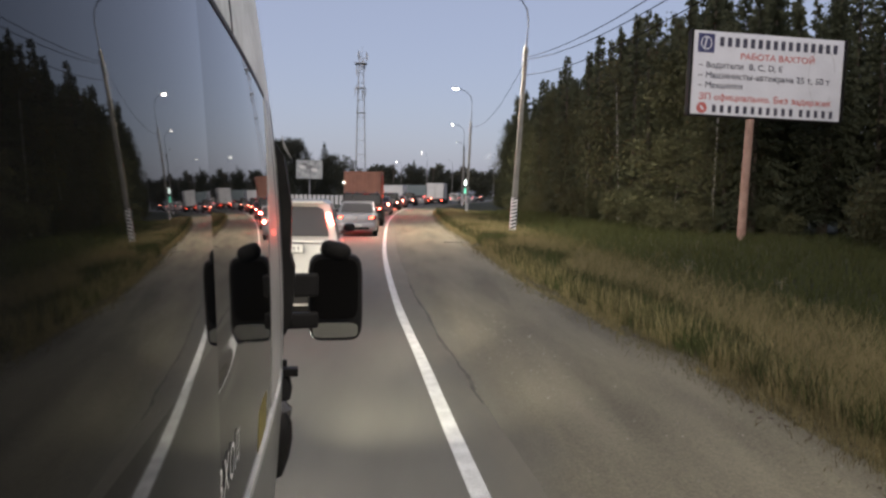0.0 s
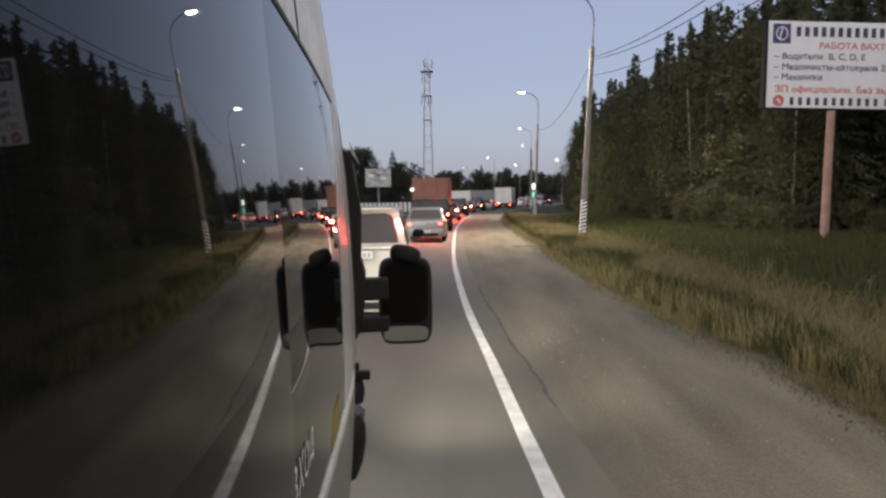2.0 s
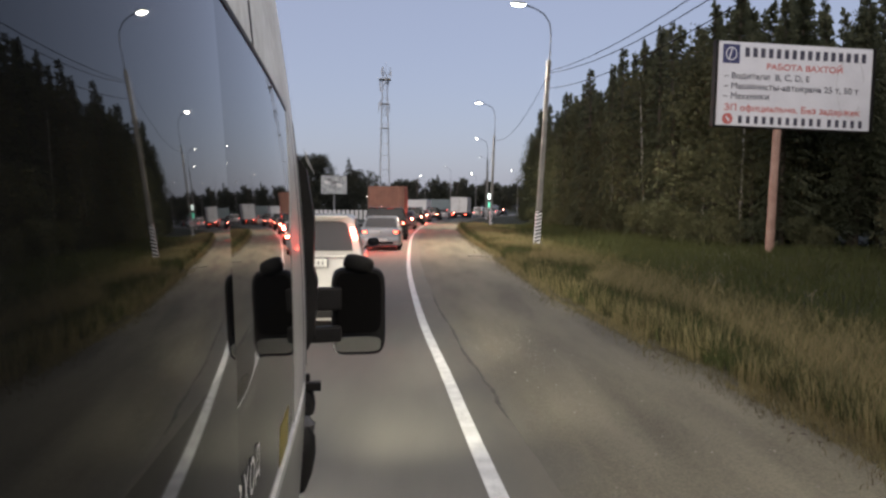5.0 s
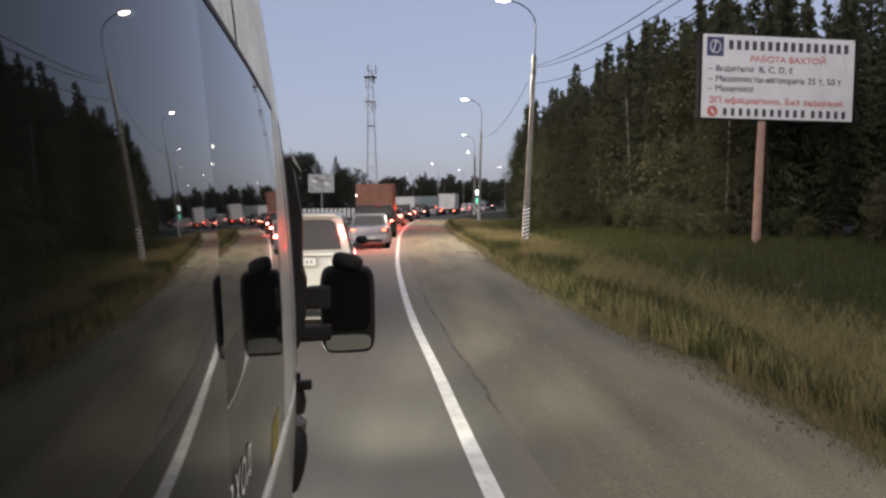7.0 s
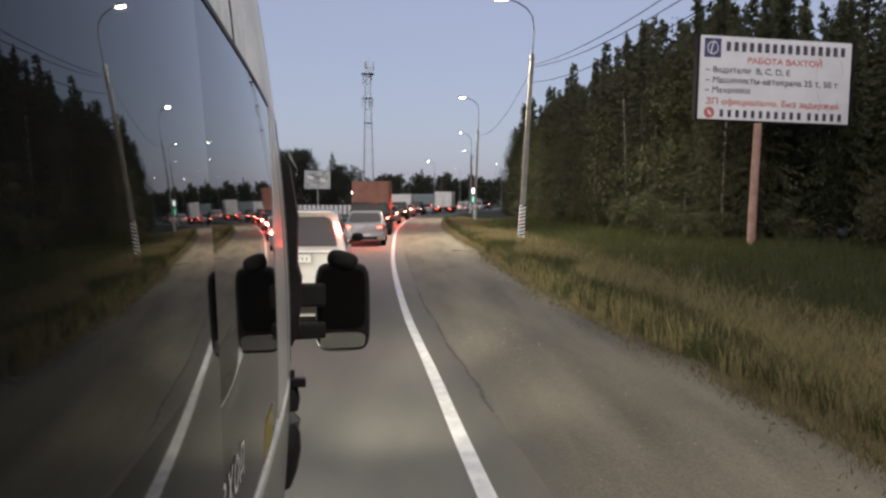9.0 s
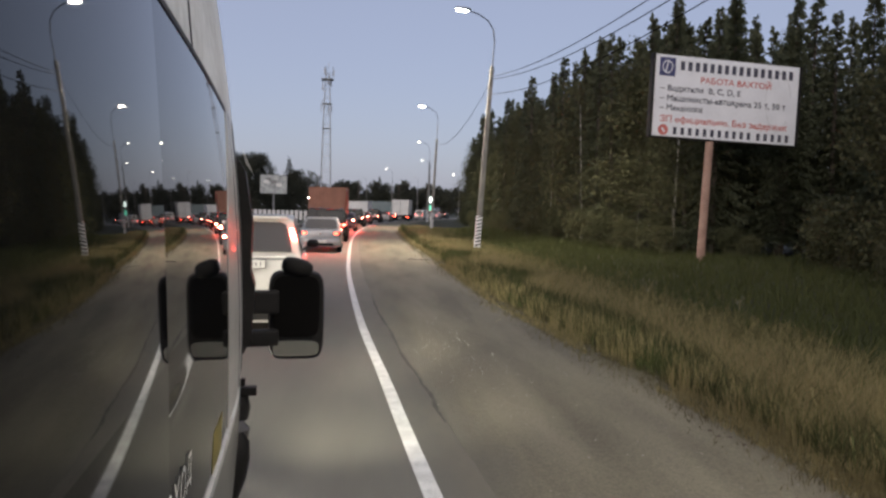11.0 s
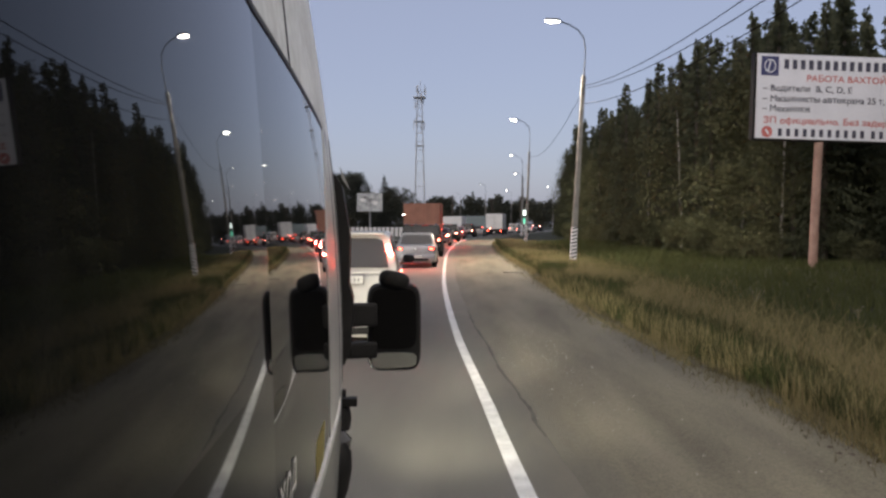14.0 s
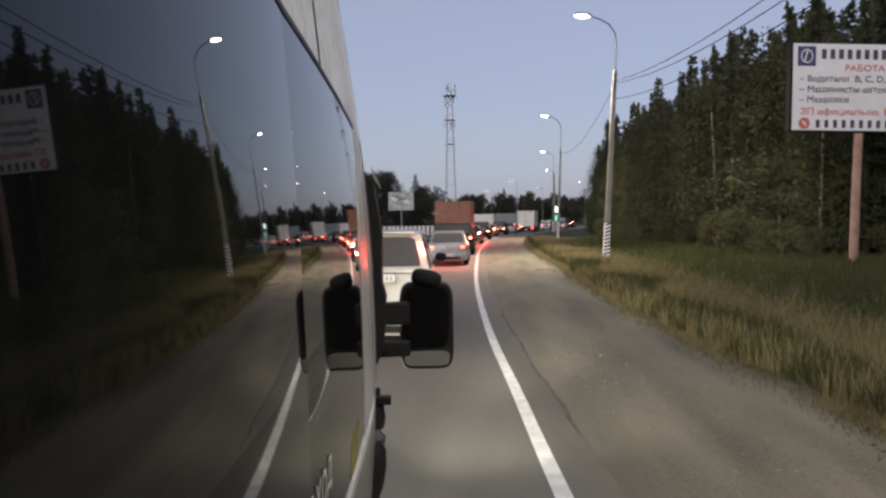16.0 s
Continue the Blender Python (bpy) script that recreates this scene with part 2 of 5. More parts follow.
PAINT_RED = car_paint("dark_red_car_paint", (0.20, 0.03, 0.03))


# ---- mesh helpers ----
class Geo:
    """A small mesh builder: vertices and faces, then one mesh."""

    def __init__(self):
        self.v, self.f = [], []

    def add(self, verts, faces):
        k = len(self.v)
        self.v += [tuple(p) for p in verts]
        self.f += [tuple(i + k for i in q) for q in faces]
        return self

    def box(self, c, s, m=None):
        x, y, z = (a / 2 for a in s)
        vs = [Vector((sx * x, sy * y, sz * z)) for sz in (-1, 1) for sy in (-1, 1) for sx in (-1, 1)]
        vs = [(m @ p if m else p) + Vector(c) for p in vs]
        return self.add(vs, [(0, 2, 3, 1), (4, 5, 7, 6), (0, 1, 5, 4), (2, 6, 7, 3), (0, 4, 6, 2), (1, 3, 7, 5)])

    def rings(self, loops, closed=True, caps=True):
        k, n = len(self.v), len(loops[0])
        for q in loops:
            self.v += [tuple(p) for p in q]
        for i in range(len(loops) - 1):
            for j in range(n if closed else n - 1):
                a, b = k + i * n + j, k + i * n + (j + 1) % n
                self.f.append((a, b, b + n, a + n))
        if caps and closed:
            self.f.append(tuple(k + j for j in reversed(range(n))))
            self.f.append(tuple(k + (len(loops) - 1) * n + j for j in range(n)))
        return self

    def tube(self, pts, radii, sides=8):
        loops = []
        pts = [Vector(p) for p in pts]
        for i, p in enumerate(pts):
            d = (pts[min(i + 1, len(pts) - 1)] - pts[max(i - 1, 0)]).normalized()
            a = d.cross(Vector((0, 0, 1)))
            a = d.cross(Vector((0, 1, 0))) if a.length < 0.05 else a
            a.normalize()
            b = d.cross(a)
            r = radii[i] if hasattr(radii, "__len__") else radii
            loops.append([p + (a * math.cos(t) + b * math.sin(t)) * r for t in (2 * math.pi * j / sides for j in range(sides))])
        return self.rings(loops)

    def ball(self, c, r, rows=10, cols=16, power=1.0):
        sg = lambda s: math.copysign(abs(s) ** power, s)
        loops = []
        for i in range(rows + 1):
            a = -math.pi / 2 + math.pi * (0.02 + 0.96 * i / rows)
            loops.append([(c[0] + r[0] * sg(math.cos(a)) * sg(math.cos(t)), c[1] + r[1] * sg(math.cos(a)) * sg(math.sin(t)), c[2] + r[2] * sg(math.sin(a)))
                          for t in (2 * math.pi * j / cols for j in range(cols))])
        return self.rings(loops)

    def mesh(self, name, material, smooth=False, bevel=0.0, segments=2):
        me = bpy.data.meshes.new(name)
        me.from_pydata(self.v, [], self.f)
        if bevel:
            bm = bmesh.new()
            bm.from_mesh(me)
            bmesh.ops.recalc_face_normals(bm, faces=bm.faces)
            bmesh.ops.bevel(bm, geom=list(bm.edges), offset=bevel, segments=segments, affect="EDGES", profile=0.6)
            bm.to_mesh(me)
            bm.free()
        elif len(self.f) < 20000:
            bm = bmesh.new()
            bm.from_mesh(me)
            bmesh.ops.recalc_face_normals(bm, faces=bm.faces)
            bm.to_mesh(me)
            bm.free()
        if smooth:
            me.polygons.foreach_set("use_smooth", [True] * len(me.polygons))
            me.set_sharp_from_angle(angle=radians(38))
        me.materials.append(material)
        return me


def part(name, geo, material, parent=None, label="", smooth=False, bevel=0.0, m=None):
    """One mesh object from a builder or a mesh, under its thing or part."""
    me = geo.mesh(name, material, smooth, bevel) if isinstance(geo, Geo) else geo
    ob = new(name, me)
    if parent:
        ob.parent = parent
    if m:
        ob.matrix_basis = m
    return tagged(ob, label)


def thing(name, m, label, category, group="", kind=""):
    ob = new(name)
    ob.matrix_basis = m
    ob.empty_display_size = 0.2
    return tagged(ob, label, category, group, kind)


def rounded(y, hw, z0, z1, corner=0.25, n=20):
    """A ring across a body: a rounded rectangle at y."""
    cz, hz = (z0 + z1) / 2, (z1 - z0) / 2
    sg = lambda s: math.copysign(abs(s) ** corner, s)
    return [(hw * sg(math.cos(t)), y, cz + hz * sg(math.sin(t))) for t in (2 * math.pi * (j + 0.5) / n for j in range(n))]


def inside(pt, ring):
    odd = False
    for (x0, y0), (x1, y1) in zip(ring, ring[1:] + ring[:1]):
        if (y0 > pt[1]) != (y1 > pt[1]) and pt[0] < (x1 - x0) * (pt[1] - y0) / (y1 - y0) + x0:
            odd = not odd
    return odd


def filled(rings):
    """Triangles of one outline with its holes."""
    cu = bpy.data.curves.new("outline", "CURVE")
    cu.dimensions, cu.fill_mode = "2D", "FRONT"
    for ring in rings:
        sp = cu.splines.new("POLY")
        sp.points.add(len(ring) - 1)
        sp.points.foreach_set("co", [c for x, y in ring for c in (x, y, 0, 1)])
        sp.use_cyclic_u = True
    tmp = new("outline", cu)
    bpy.context.view_layer.update()
    me = bpy.data.meshes.new_from_object(tmp.evaluated_get(bpy.context.evaluated_depsgraph_get()))
    bpy.data.objects.remove(tmp)
    return [v.co.copy() for v in me.vertices], [tuple(f.vertices) for f in me.polygons]


def outward(ring):
    """The mean of both edges' normals at each point of a ring, to the left of its run."""
    found = []
    for a, c, b in zip(ring[-1:] + ring[:-1], ring, ring[1:] + ring[:1]):
        n = Vector((0.0, 0.0))
        for p0, p1 in ((a, c), (c, b)):
            n += Vector((p0[1] - p1[1], p1[0] - p0[0])).normalized()
        found.append(tuple(n.normalized()) if n.length > 0.05 else (0.0, 0.0))
    return found


def merged(ring, gap):
    """A ring without points that lie closer than the gap to the one before."""
    kept = []
    for c in ring:
        if not kept or math.hypot(c[0] - kept[-1][0], c[1] - kept[-1][1]) > gap:
            kept.append(c)
    if len(kept) > 3 and math.hypot(kept[0][0] - kept[-1][0], kept[0][1] - kept[-1][1]) <= gap:
        kept.pop()
    return kept


def unlapped(ring):
    """A soft sign's outline laps over its own stem: part it into stem and bowl."""
    x0, left = ring[0][0], min(x for x, _ in ring)
    k = next(i for i, c in enumerate(ring) if c[0] < left + 1e-4)
    if len(ring) < max(k + 5, 20) or abs(ring[-1][0] - x0) > 1e-3 or abs(ring[k + 1][0] - left) > 1e-3 or not left + 0.02 < x0 < ring[k + 2][0] or abs(ring[k + 3][0] - ring[k + 2][0]) > 1e-3:
        return [ring]
    (_, low), (_, top), (right, _), (_, inner) = ring[k:k + 4]
    stem = [(left, low), (left, top), (right, top), (right, low)]
    return [stem, ring[:k] + [(x0, low), (x0, inner)] + ring[k + 4:]]


def glyphs(text, width, height, bold=0.0):
    """Built-in-font letters, stroke by stroke: a list of (x from, x to, strokes), fitted to a width and a height."""
    cu = bpy.data.curves.new("text", "FONT")
    # letters that both alphabets share are taken from the Latin set, whose outlines are cleaner
    cu.body, cu.size = text.translate(str.maketrans("АВЕКМНОРСТХаеорсух", "ABEKMHOPCTXaeopcyx")), 1.0
    tmp = new("text", cu)
    bpy.context.view_layer.update()
    rings = []
    for sp in tmp.to_curve(bpy.context.evaluated_depsgraph_get()).splines:
        pts, ring = list(sp.bezier_points), []
        for k, p0 in enumerate(pts):
            p1 = pts[(k + 1) % len(pts)]
            straight = (p0.handle_right - p0.co).cross(p1.co - p0.co).length < 1e-5 and (p1.handle_left - p1.co).cross(p1.co - p0.co).length < 1e-5
            for j in range(1 if straight else 5):
                t = j / 5
                c = p0.co * (1 - t) ** 3 + p0.handle_right * 3 * t * (1 - t) ** 2 + p1.handle_left * 3 * t * t * (1 - t) + p1.co * t**3
                ring.append((c.x, c.y))
        rings += unlapped(ring)
    bpy.data.objects.remove(tmp)
    x0, x1 = min(x for r in rings for x, _ in r), max(x for r in rings for x, _ in r)
    y0, y1 = min(y for r in rings for _, y in r), max(y for r in rings for _, y in r)
    rings = [[((x - x0) * width / (x1 - x0), (y - y0) * height / (y1 - y0)) for x, y in r] for r in rings]
    rings = [r for r in (merged(r, 0.014 * height) for r in rings) if len(r) > 2]
    area = lambda r: sum(a[0] * b[1] - b[0] * a[1] for a, b in zip(r, r[1:] + r[:1])) / 2
    hole = lambda r: any(o is not r and area(o) * area(r) < 0 and abs(area(o)) > abs(area(r)) and sum(inside(p, o) for p in r) > 0.6 * len(r) for o in rings)
    holes = [r for r in rings if hole(r)]
    outer = [r for r in rings if not hole(r)]
    if bold:
        fat = lambda r, d: [(x + d * nx, y + d * ny) for (x, y), (nx, ny) in zip(r, outward(r))]
        outer = [fat(r, math.copysign(bold * height, -area(r))) for r in outer]
        holes = [fat(r, math.copysign(bold * height, area(r))) for r in holes]
    found = []
    for r in sorted(outer, key=lambda r: min(x for x, _ in r)):
        lo, hi = min(x for x, _ in r), max(x for x, _ in r)
        stroke = filled([r] + [h for h in holes if sum(inside(p, r) for p in h) > 0.6 * len(h)])
        if found and lo < found[-1][1] - 0.15 * (hi - lo):
            found[-1][1] = max(hi, found[-1][1])
            found[-1][2].append(stroke)
        else:
            found.append([lo, hi, [stroke]])
    return found


def lettering(text, width, height, material, parent, m, name="lettering", label=""):
    """A line of lettering, each letter a part of its own."""
    holder = part(name, Geo().box((width / 2, height / 2, -0.004), (width, height * 0.02, 0.001)), WHITE_PAINT, parent, label, m=m)
    for lo, hi, strokes in glyphs(text, width, height, 0.024):
        g = Geo()
        for k, (verts, faces) in enumerate(strokes):
            g.add([(v.x, v.y, 0.0008 * k) for v in verts], faces)
        part("letter", g, material, holder)
    return holder


# ---- the road's line: the edge marking's x for each y ahead ----
LINE_Y = np.array([-400, -60, -10, 0, 5, 8, 11.5, 17.5, 23, 32, 42, 53, 70, 87, 105, 123, 145, 168, 200, 260])
LINE_X = np.array([36, 6.4, 1.80, 0.82, 0.39, 0.16, -0.12, -0.46, -0.69, -0.92, -1.10, -1.08, -0.7, 0.4, 2.9, 6.3, 11.5, 18, 28, 48])


def line_x(y):
    """Smooth curve through the fitted points."""
    y = min(max(y, -399), 259)
    i = int(np.searchsorted(LINE_Y, y)) - 1
    i = min(max(i, 1), len(LINE_Y) - 3)
    h = LINE_Y[i + 1] - LINE_Y[i]
    t = (y - LINE_Y[i]) / h
    s0 = (LINE_X[i + 1] - LINE_X[i - 1]) / (LINE_Y[i + 1] - LINE_Y[i - 1])
    s1 = (LINE_X[i + 2] - LINE_X[i]) / (LINE_Y[i + 2] - LINE_Y[i])
    a, b = LINE_X[i], LINE_X[i + 1]
    return float((2 * t**3 - 3 * t**2 + 1) * a + (t**3 - 2 * t**2 + t) * h * s0 + (3 * t**2 - 2 * t**3) * b + (t**3 - t**2) * h * s1)


def heading(y):
    return math.degrees(-math.atan2(line_x(y + 1) - line_x(y - 1), 2))


def verge(y):
    """Where the gravel ends and the grass begins."""
    return line_x(y) + float(np.interp(y, [-60, 0, 5.5, 10, 15, 28, 60, 100, 260], [2.6, 2.75, 3.04, 3.02, 2.98, 3.35, 3.45, 3.4, 3.4]))


def ground_z(x, y):
    e = x - verge(y)
    if e <= 0:
        return -0.03
    return float(np.interp(e, [0, 0.4, 2.2, 4.5, 7.5, 10, 60], [-0.02, 0.0, -0.12, -0.22, -0.02, 0.15, 0.6])) + 0.05 * noise.noise((x * 0.5, y * 0.5, 0)) * min(e, 1)


stations = [-400, -200, -100, -60] + list(np.arange(-40, 60, 1.0)) + list(np.arange(60, 170, 4.0)) + [180, 200, 220, 240, 259]
g = Geo()
offs = [-1500, -400, -120, -40, -12, -8, 0] + list(np.arange(0.0, 12.1, 0.5)) + [14, 18, 25, 40, 80, 300, 1500]
loops = []
for y in stations:
    row = []
    for i, o in enumerate(offs):
        base = verge(y) if i >= 7 else line_x(y)
        x = base + o + (0.02 if i == 6 else 0)
        row.append((x, y, ground_z(x, y)))
    loops.append(row)
far = [[(x, 3000, z + (0.6 if abs(x) > 50 else 0)) for x, _, z in loops[-1]]]
back = [[(x, -1500, z) for x, _, z in loops[0]]]
g.rings(back + loops + far, closed=False)
tagged(part("ground", g, SOIL, smooth=True), "dark grassy ground beside the road", "ground", kind="structure")


def strip(name, inner, outer, z, material, label, category, ys, waver=0.0, thick=0.0):
    g, loops = Geo(), []
    for y in ys:
        a, b = inner(y), outer(y)
        b += waver * (noise.noise((0.5 * y, 3, 1)) + 0.5 * noise.noise((1.9 * y, 7, 1)) + 0.3 * noise.noise((6.0 * y, 9, 1)))
        cols = [a + (b - a) * k / 6 for k in range(7)]
        loops.append([(x, y, z) for x in cols] + [(b + 0.02, y, z - thick)])
    g.rings(loops, closed=False)
    ob = tagged(part(name, g, material, smooth=True), label, category, kind="structure")
    ob.data.attributes.new("across", "FLOAT", "POINT").data.foreach_set("value", [min(k / 6, 1.0) for _ in loops for k in range(8)])
    return ob


fine = [-400, -200, -100, -60] + list(np.arange(-40, 2, 1.0)) + list(np.arange(2, 24, 0.12)) + list(np.arange(24, 60, 0.5)) + list(np.arange(60, 260, 4.0))
strip("road", lambda y: line_x(y) - 7.6, lambda y: line_x(y) + 0.38, 0.0, ASPHALT, "worn grey asphalt road with a white edge line", "road", fine, 0.05, 0.012)
strip("shoulder", lambda y: line_x(y) + 0.20, lambda y: verge(y) + 0.1, -0.010, GRAVEL, "packed grey-brown gravel shoulder", "shoulder", fine, 0.35, 0.012)
strip("edge_line", lambda y: line_x(y) - 0.058, lambda y: line_x(y) + 0.042, 0.004, PAINT_LINE, "solid white painted edge line", "road marking", fine, 0.006)
strip("centre_line", lambda y: line_x(y) - 3.75, lambda y: line_x(y) - 3.63, 0.004, PAINT_LINE, "white painted centre line", "road marking", fine, 0.006)


# ---- the bus that the camera rides beside ----
BUS_M = pose(-0.143, -0.0181, 0, 0, 0, 7.21)
bus = thing("bus", BUS_M, "dark grey minibus with tinted glossy side and white roof", "bus")
WAIST, RAIL, ROOF = 1.165, 2.112, 2.78


def side(u, w):
    """How far the bus's right side stands out at u ahead and w up: a barrel-shaped flank, a bowed door, a pillar that turns in."""
    dw = min(w, RAIL) - 1.66
    if u < 1.0625:
        du = max(u - 1.0, -0.95)
        v = -0.031 * dw - 0.0541 * dw**2 - 0.0156 * du * dw - 0.0346 * du**2
        v -= max(0.0, w - RAIL) * (0.080 + 0.0156 * du)
    else:
        du = min(u, 2.42) - 1.06
        v = -0.0063 + 0.0357 * du - 0.0124 * dw - 0.0714 * dw**2 - 0.0283 * du * dw - 0.0127 * du**2
        v -= max(0.0, w - RAIL) * (0.077 + 0.0283 * du)
        v += float(np.interp(u, [2.42, 2.95, 3.1, 3.4, 3.8], [0, -0.006, -0.035, -0.16, -0.52]))
        v += 0.0030 * math.exp(-(((w - 1.512) / 0.024) ** 2) - ((u - 1.18) / 0.13) ** 2)
    if w > RAIL:
        v -= (w - RAIL) ** 2 * 0.04
    return v


def front_edge(w):
    """Where the door ends and the front pillar begins; the edge leans ahead towards the roof."""
    return 2.08 + max(0.0, w - 1.72) * 0.85


def skin(name, u0, u1, w0, w1, material, nu, nw, proud=0.0, label="", thick=0.03):
    g, outer = Geo(), []
    for w in np.linspace(w0, w1, nw):
        us = np.linspace(u0 or front_edge(w) + 0.002, u1 or front_edge(w) - 0.002, nu)
        outer.append([(side(u, w) + proud, u, w) for u in us] + [(side(u, w) + proud - thick, u, w) for u in reversed(us)])
    g.rings(outer)
    return part(name, g, material, bus, label, smooth=True)


skin("side_panel", -3.6, 1.061, WAIST + 0.035, 1.60, BUS_DARK, 70, 18, label="glossy dark grey painted side")
skin("side_window", -3.6, 1.061, 1.60, RAIL - 0.004, BUS_GLASS, 70, 26, label="long dark tinted side glass")
skin("front_door", 1.064, 0, WAIST + 0.035, 1.60, BUS_DARK, 60, 80, label="glossy dark grey front door")
skin("door_window", 1.064, 0, 1.60, RAIL - 0.004, BUS_GLASS, 30, 26, label="dark tinted door glass")
skin("window_rail", -3.6, 2.41, RAIL - 0.007, RAIL + 0.0045, PLASTIC, 60, 3, 0.002)
skin("upper_side", -3.6, 1.50, RAIL + 0.005, ROOF - 0.05, BUS_WHITE, 40, 14, label="white painted upper side")
skin("upper_front_side", 1.505, 3.3, RAIL + 0.005, ROOF - 0.05, BUS_WHITE, 40, 14, label="white painted upper side")
skin("pillar_seam", 2.52, 2.55, WAIST + 0.04, RAIL, CHROME, 3, 30, 0.004)
skin("pillar_seal", 2.80, 2.82, WAIST + 0.04, RAIL, PLASTIC, 3, 30, 0.004)
skin("roof_seam", 1.493, 1.513, RAIL + 0.005, ROOF - 0.05, PLASTIC, 4, 8, 0.0015)
skin("door_pillar", 0, 2.97, WAIST + 0.035, RAIL + 0.011, PILLAR, 16, 30, 0.002, label="pale grey front pillar")
skin("waist_moulding", -3.6, 2.6, WAIST - 0.002, WAIST + 0.026, BUS_WHITE, 60, 3, 0.006, label="thin white waist moulding")
skin("lower_side", -3.6, 2.9, 0.42, WAIST - 0.004, BUS_LOWER, 50, 14, label="grey lower body side")
g = Geo()
g.rings([[(side(u, ROOF - 0.05) - 0.002, u, ROOF - 0.05), (side(u, ROOF) - 0.12, u, ROOF + 0.02), (-1.0, u, ROOF + 0.1), (-1.85, u, ROOF + 0.02), (-2.0, u, ROOF - 0.05)] for u in np.linspace(-3.6, 3.2, 24)], caps=True)
part("roof", g, BUS_WHITE, bus, smooth=True)
part("far_side", Geo().box((-1.99, -0.3, 1.5), (0.04, 6.6, 2.2)), BUS_DARK, bus)
part("rear_end", Geo().box((-1.0, -3.62, 1.5), (1.9, 0.05, 2.2)), BUS_DARK, bus)
part("underbody", Geo().box((-1.0, -0.1, 0.44), (1.85, 6.6, 0.08)), PLASTIC, bus)
part("bonnet", Geo().rings([rounded(3.0, 0.9, 0.45, 1.5), rounded(3.5, 0.84, 0.42, 1.3), rounded(3.75, 0.74, 0.42, 1.05)]), BUS_WHITE, bus, smooth=True, m=pose(-0.98, 0, 0))
part("windscreen", Geo().rings([[(x, u, w) for x in (-1.84, -0.14)] + [(x, u - 0.03, w - 0.02) for x in (-0.14, -1.84)] for u, w in ((3.62, 1.22), (3.42, 1.75), (3.18, 2.25), (2.98, 2.56))]), BUS_GLASS, bus, smooth=True)
part("front_roof", Geo().rings([[(-1.86, u, w), (-0.12, u, w), (-0.16, u, w - 0.12), (-1.82, u, w - 0.12)] for u, w in ((2.94, 2.74), (3.02, 2.70), (3.06, 2.58))]), BUS_WHITE, bus, smooth=True)
for x in (-1.86, -0.12):
    part("cab_side", Geo().rings([[(x + d, 2.9, 1.2), (x + d, 3.62, 1.2), (x + d, 3.40, 1.75), (x + d, 2.98, 2.60), (x + d, 2.9, 2.60)] for d in (-0.015, 0.015)]), BUS_WHITE, bus)
for x in (-1.62, -0.34):
    part("headlamp", Geo().ball((x, 3.66, 0.88), (0.19, 0.10, 0.11), 8, 14, 0.7), HEAD_GLOW, bus, "lit headlamp", smooth=True)
part("front_bumper", Geo().rings([rounded(3.45, 0.90, 0.32, 0.62), rounded(3.78, 0.84, 0.32, 0.60), rounded(3.84, 0.7, 0.36, 0.56)]), PLASTIC, bus, smooth=True, m=pose(-0.98, 0, 0))
for y in (-2.2, 2.95):
    w = part("wheel", Geo().rings([[(-0.2 + dx, r * math.cos(t), 0.34 + r * math.sin(t)) for t in (2 * math.pi * j / 28 for j in range(28))] for dx, r in ((0, 0.28), (0, 0.33), (0.05, 0.34), (0.14, 0.34), (0.17, 0.32), (0.17, 0.2))]), RUBBER, bus, m=pose(-0.06, y, 0), smooth=True)
# black trim at the front corner: arch flare, lamp corner, side indicator
part("arch_flare", Geo().rings([[(-0.035 + ox + r * math.cos(t), 2.95 + 0.9 * r * math.sin(t), z) for t in (2 * math.pi * j / 16 for j in range(16))] for z, r, ox in ((0.655, 0.030, -0.005), (0.67, 0.052, 0.0), (0.74, 0.066, 0.012), (0.82, 0.068, 0.024), (0.89, 0.058, 0.032), (0.93, 0.030, 0.036))]), PLASTIC, bus, "black plastic arch flare", smooth=True)
part("corner_lens", Geo().rings([[(-0.028 + ox + r * math.cos(t), 2.99 + 0.9 * r * math.sin(t), z) for t in (2 * math.pi * j / 16 for j in range(16))] for z, r, ox in ((0.84, 0.030, 0.01), (0.86, 0.058, 0.014), (0.93, 0.068, 0.016), (0.965, 0.040, 0.012))]), CAR_GLASS, bus, "clear corner lamp lens", smooth=True)
part("lamp_corner", Geo().rings([[(-0.02 + r * math.cos(t), 3.04 + 0.9 * r * math.sin(t), z) for t in (2 * math.pi * j / 16 for j in range(16))] for z, r in ((0.945, 0.040), (0.955, 0.066), (1.0, 0.074), (1.045, 0.066), (1.075, 0.040), (1.085, 0.02))]), PLASTIC, bus, "black headlamp corner", smooth=True)
part("side_indicator", Geo().box((0.035, 3.02, 1.074), (0.085, 0.05, 0.034)).box((0.022, 3.02, 1.11), (0.022, 0.03, 0.03)), PLASTIC, bus, bevel=0.006)
g = Geo()
g.rings([[(side(u, w) + 0.0008, u, w) for w in np.linspace(1.205, 1.300, 5)] for u in np.linspace(1.70, 1.90, 6)], closed=False)
part("sticker", g, YELLOW, bus, "plain yellow sticker", smooth=True)
for k, ch in enumerate("ВХОД"):
    u = 1.10 + 0.063 * k
    g = Geo()
    for lo, hi, strokes in glyphs(ch, 0.050, 0.064):
        for verts, faces in strokes:
            g.add([(side(u + c.x, 1.322 + c.y) + 0.0025, u + c.x, 1.322 + c.y) for c in verts], faces)
    part("letter", g, LETTER_WHITE, bus, "white letter on the door")

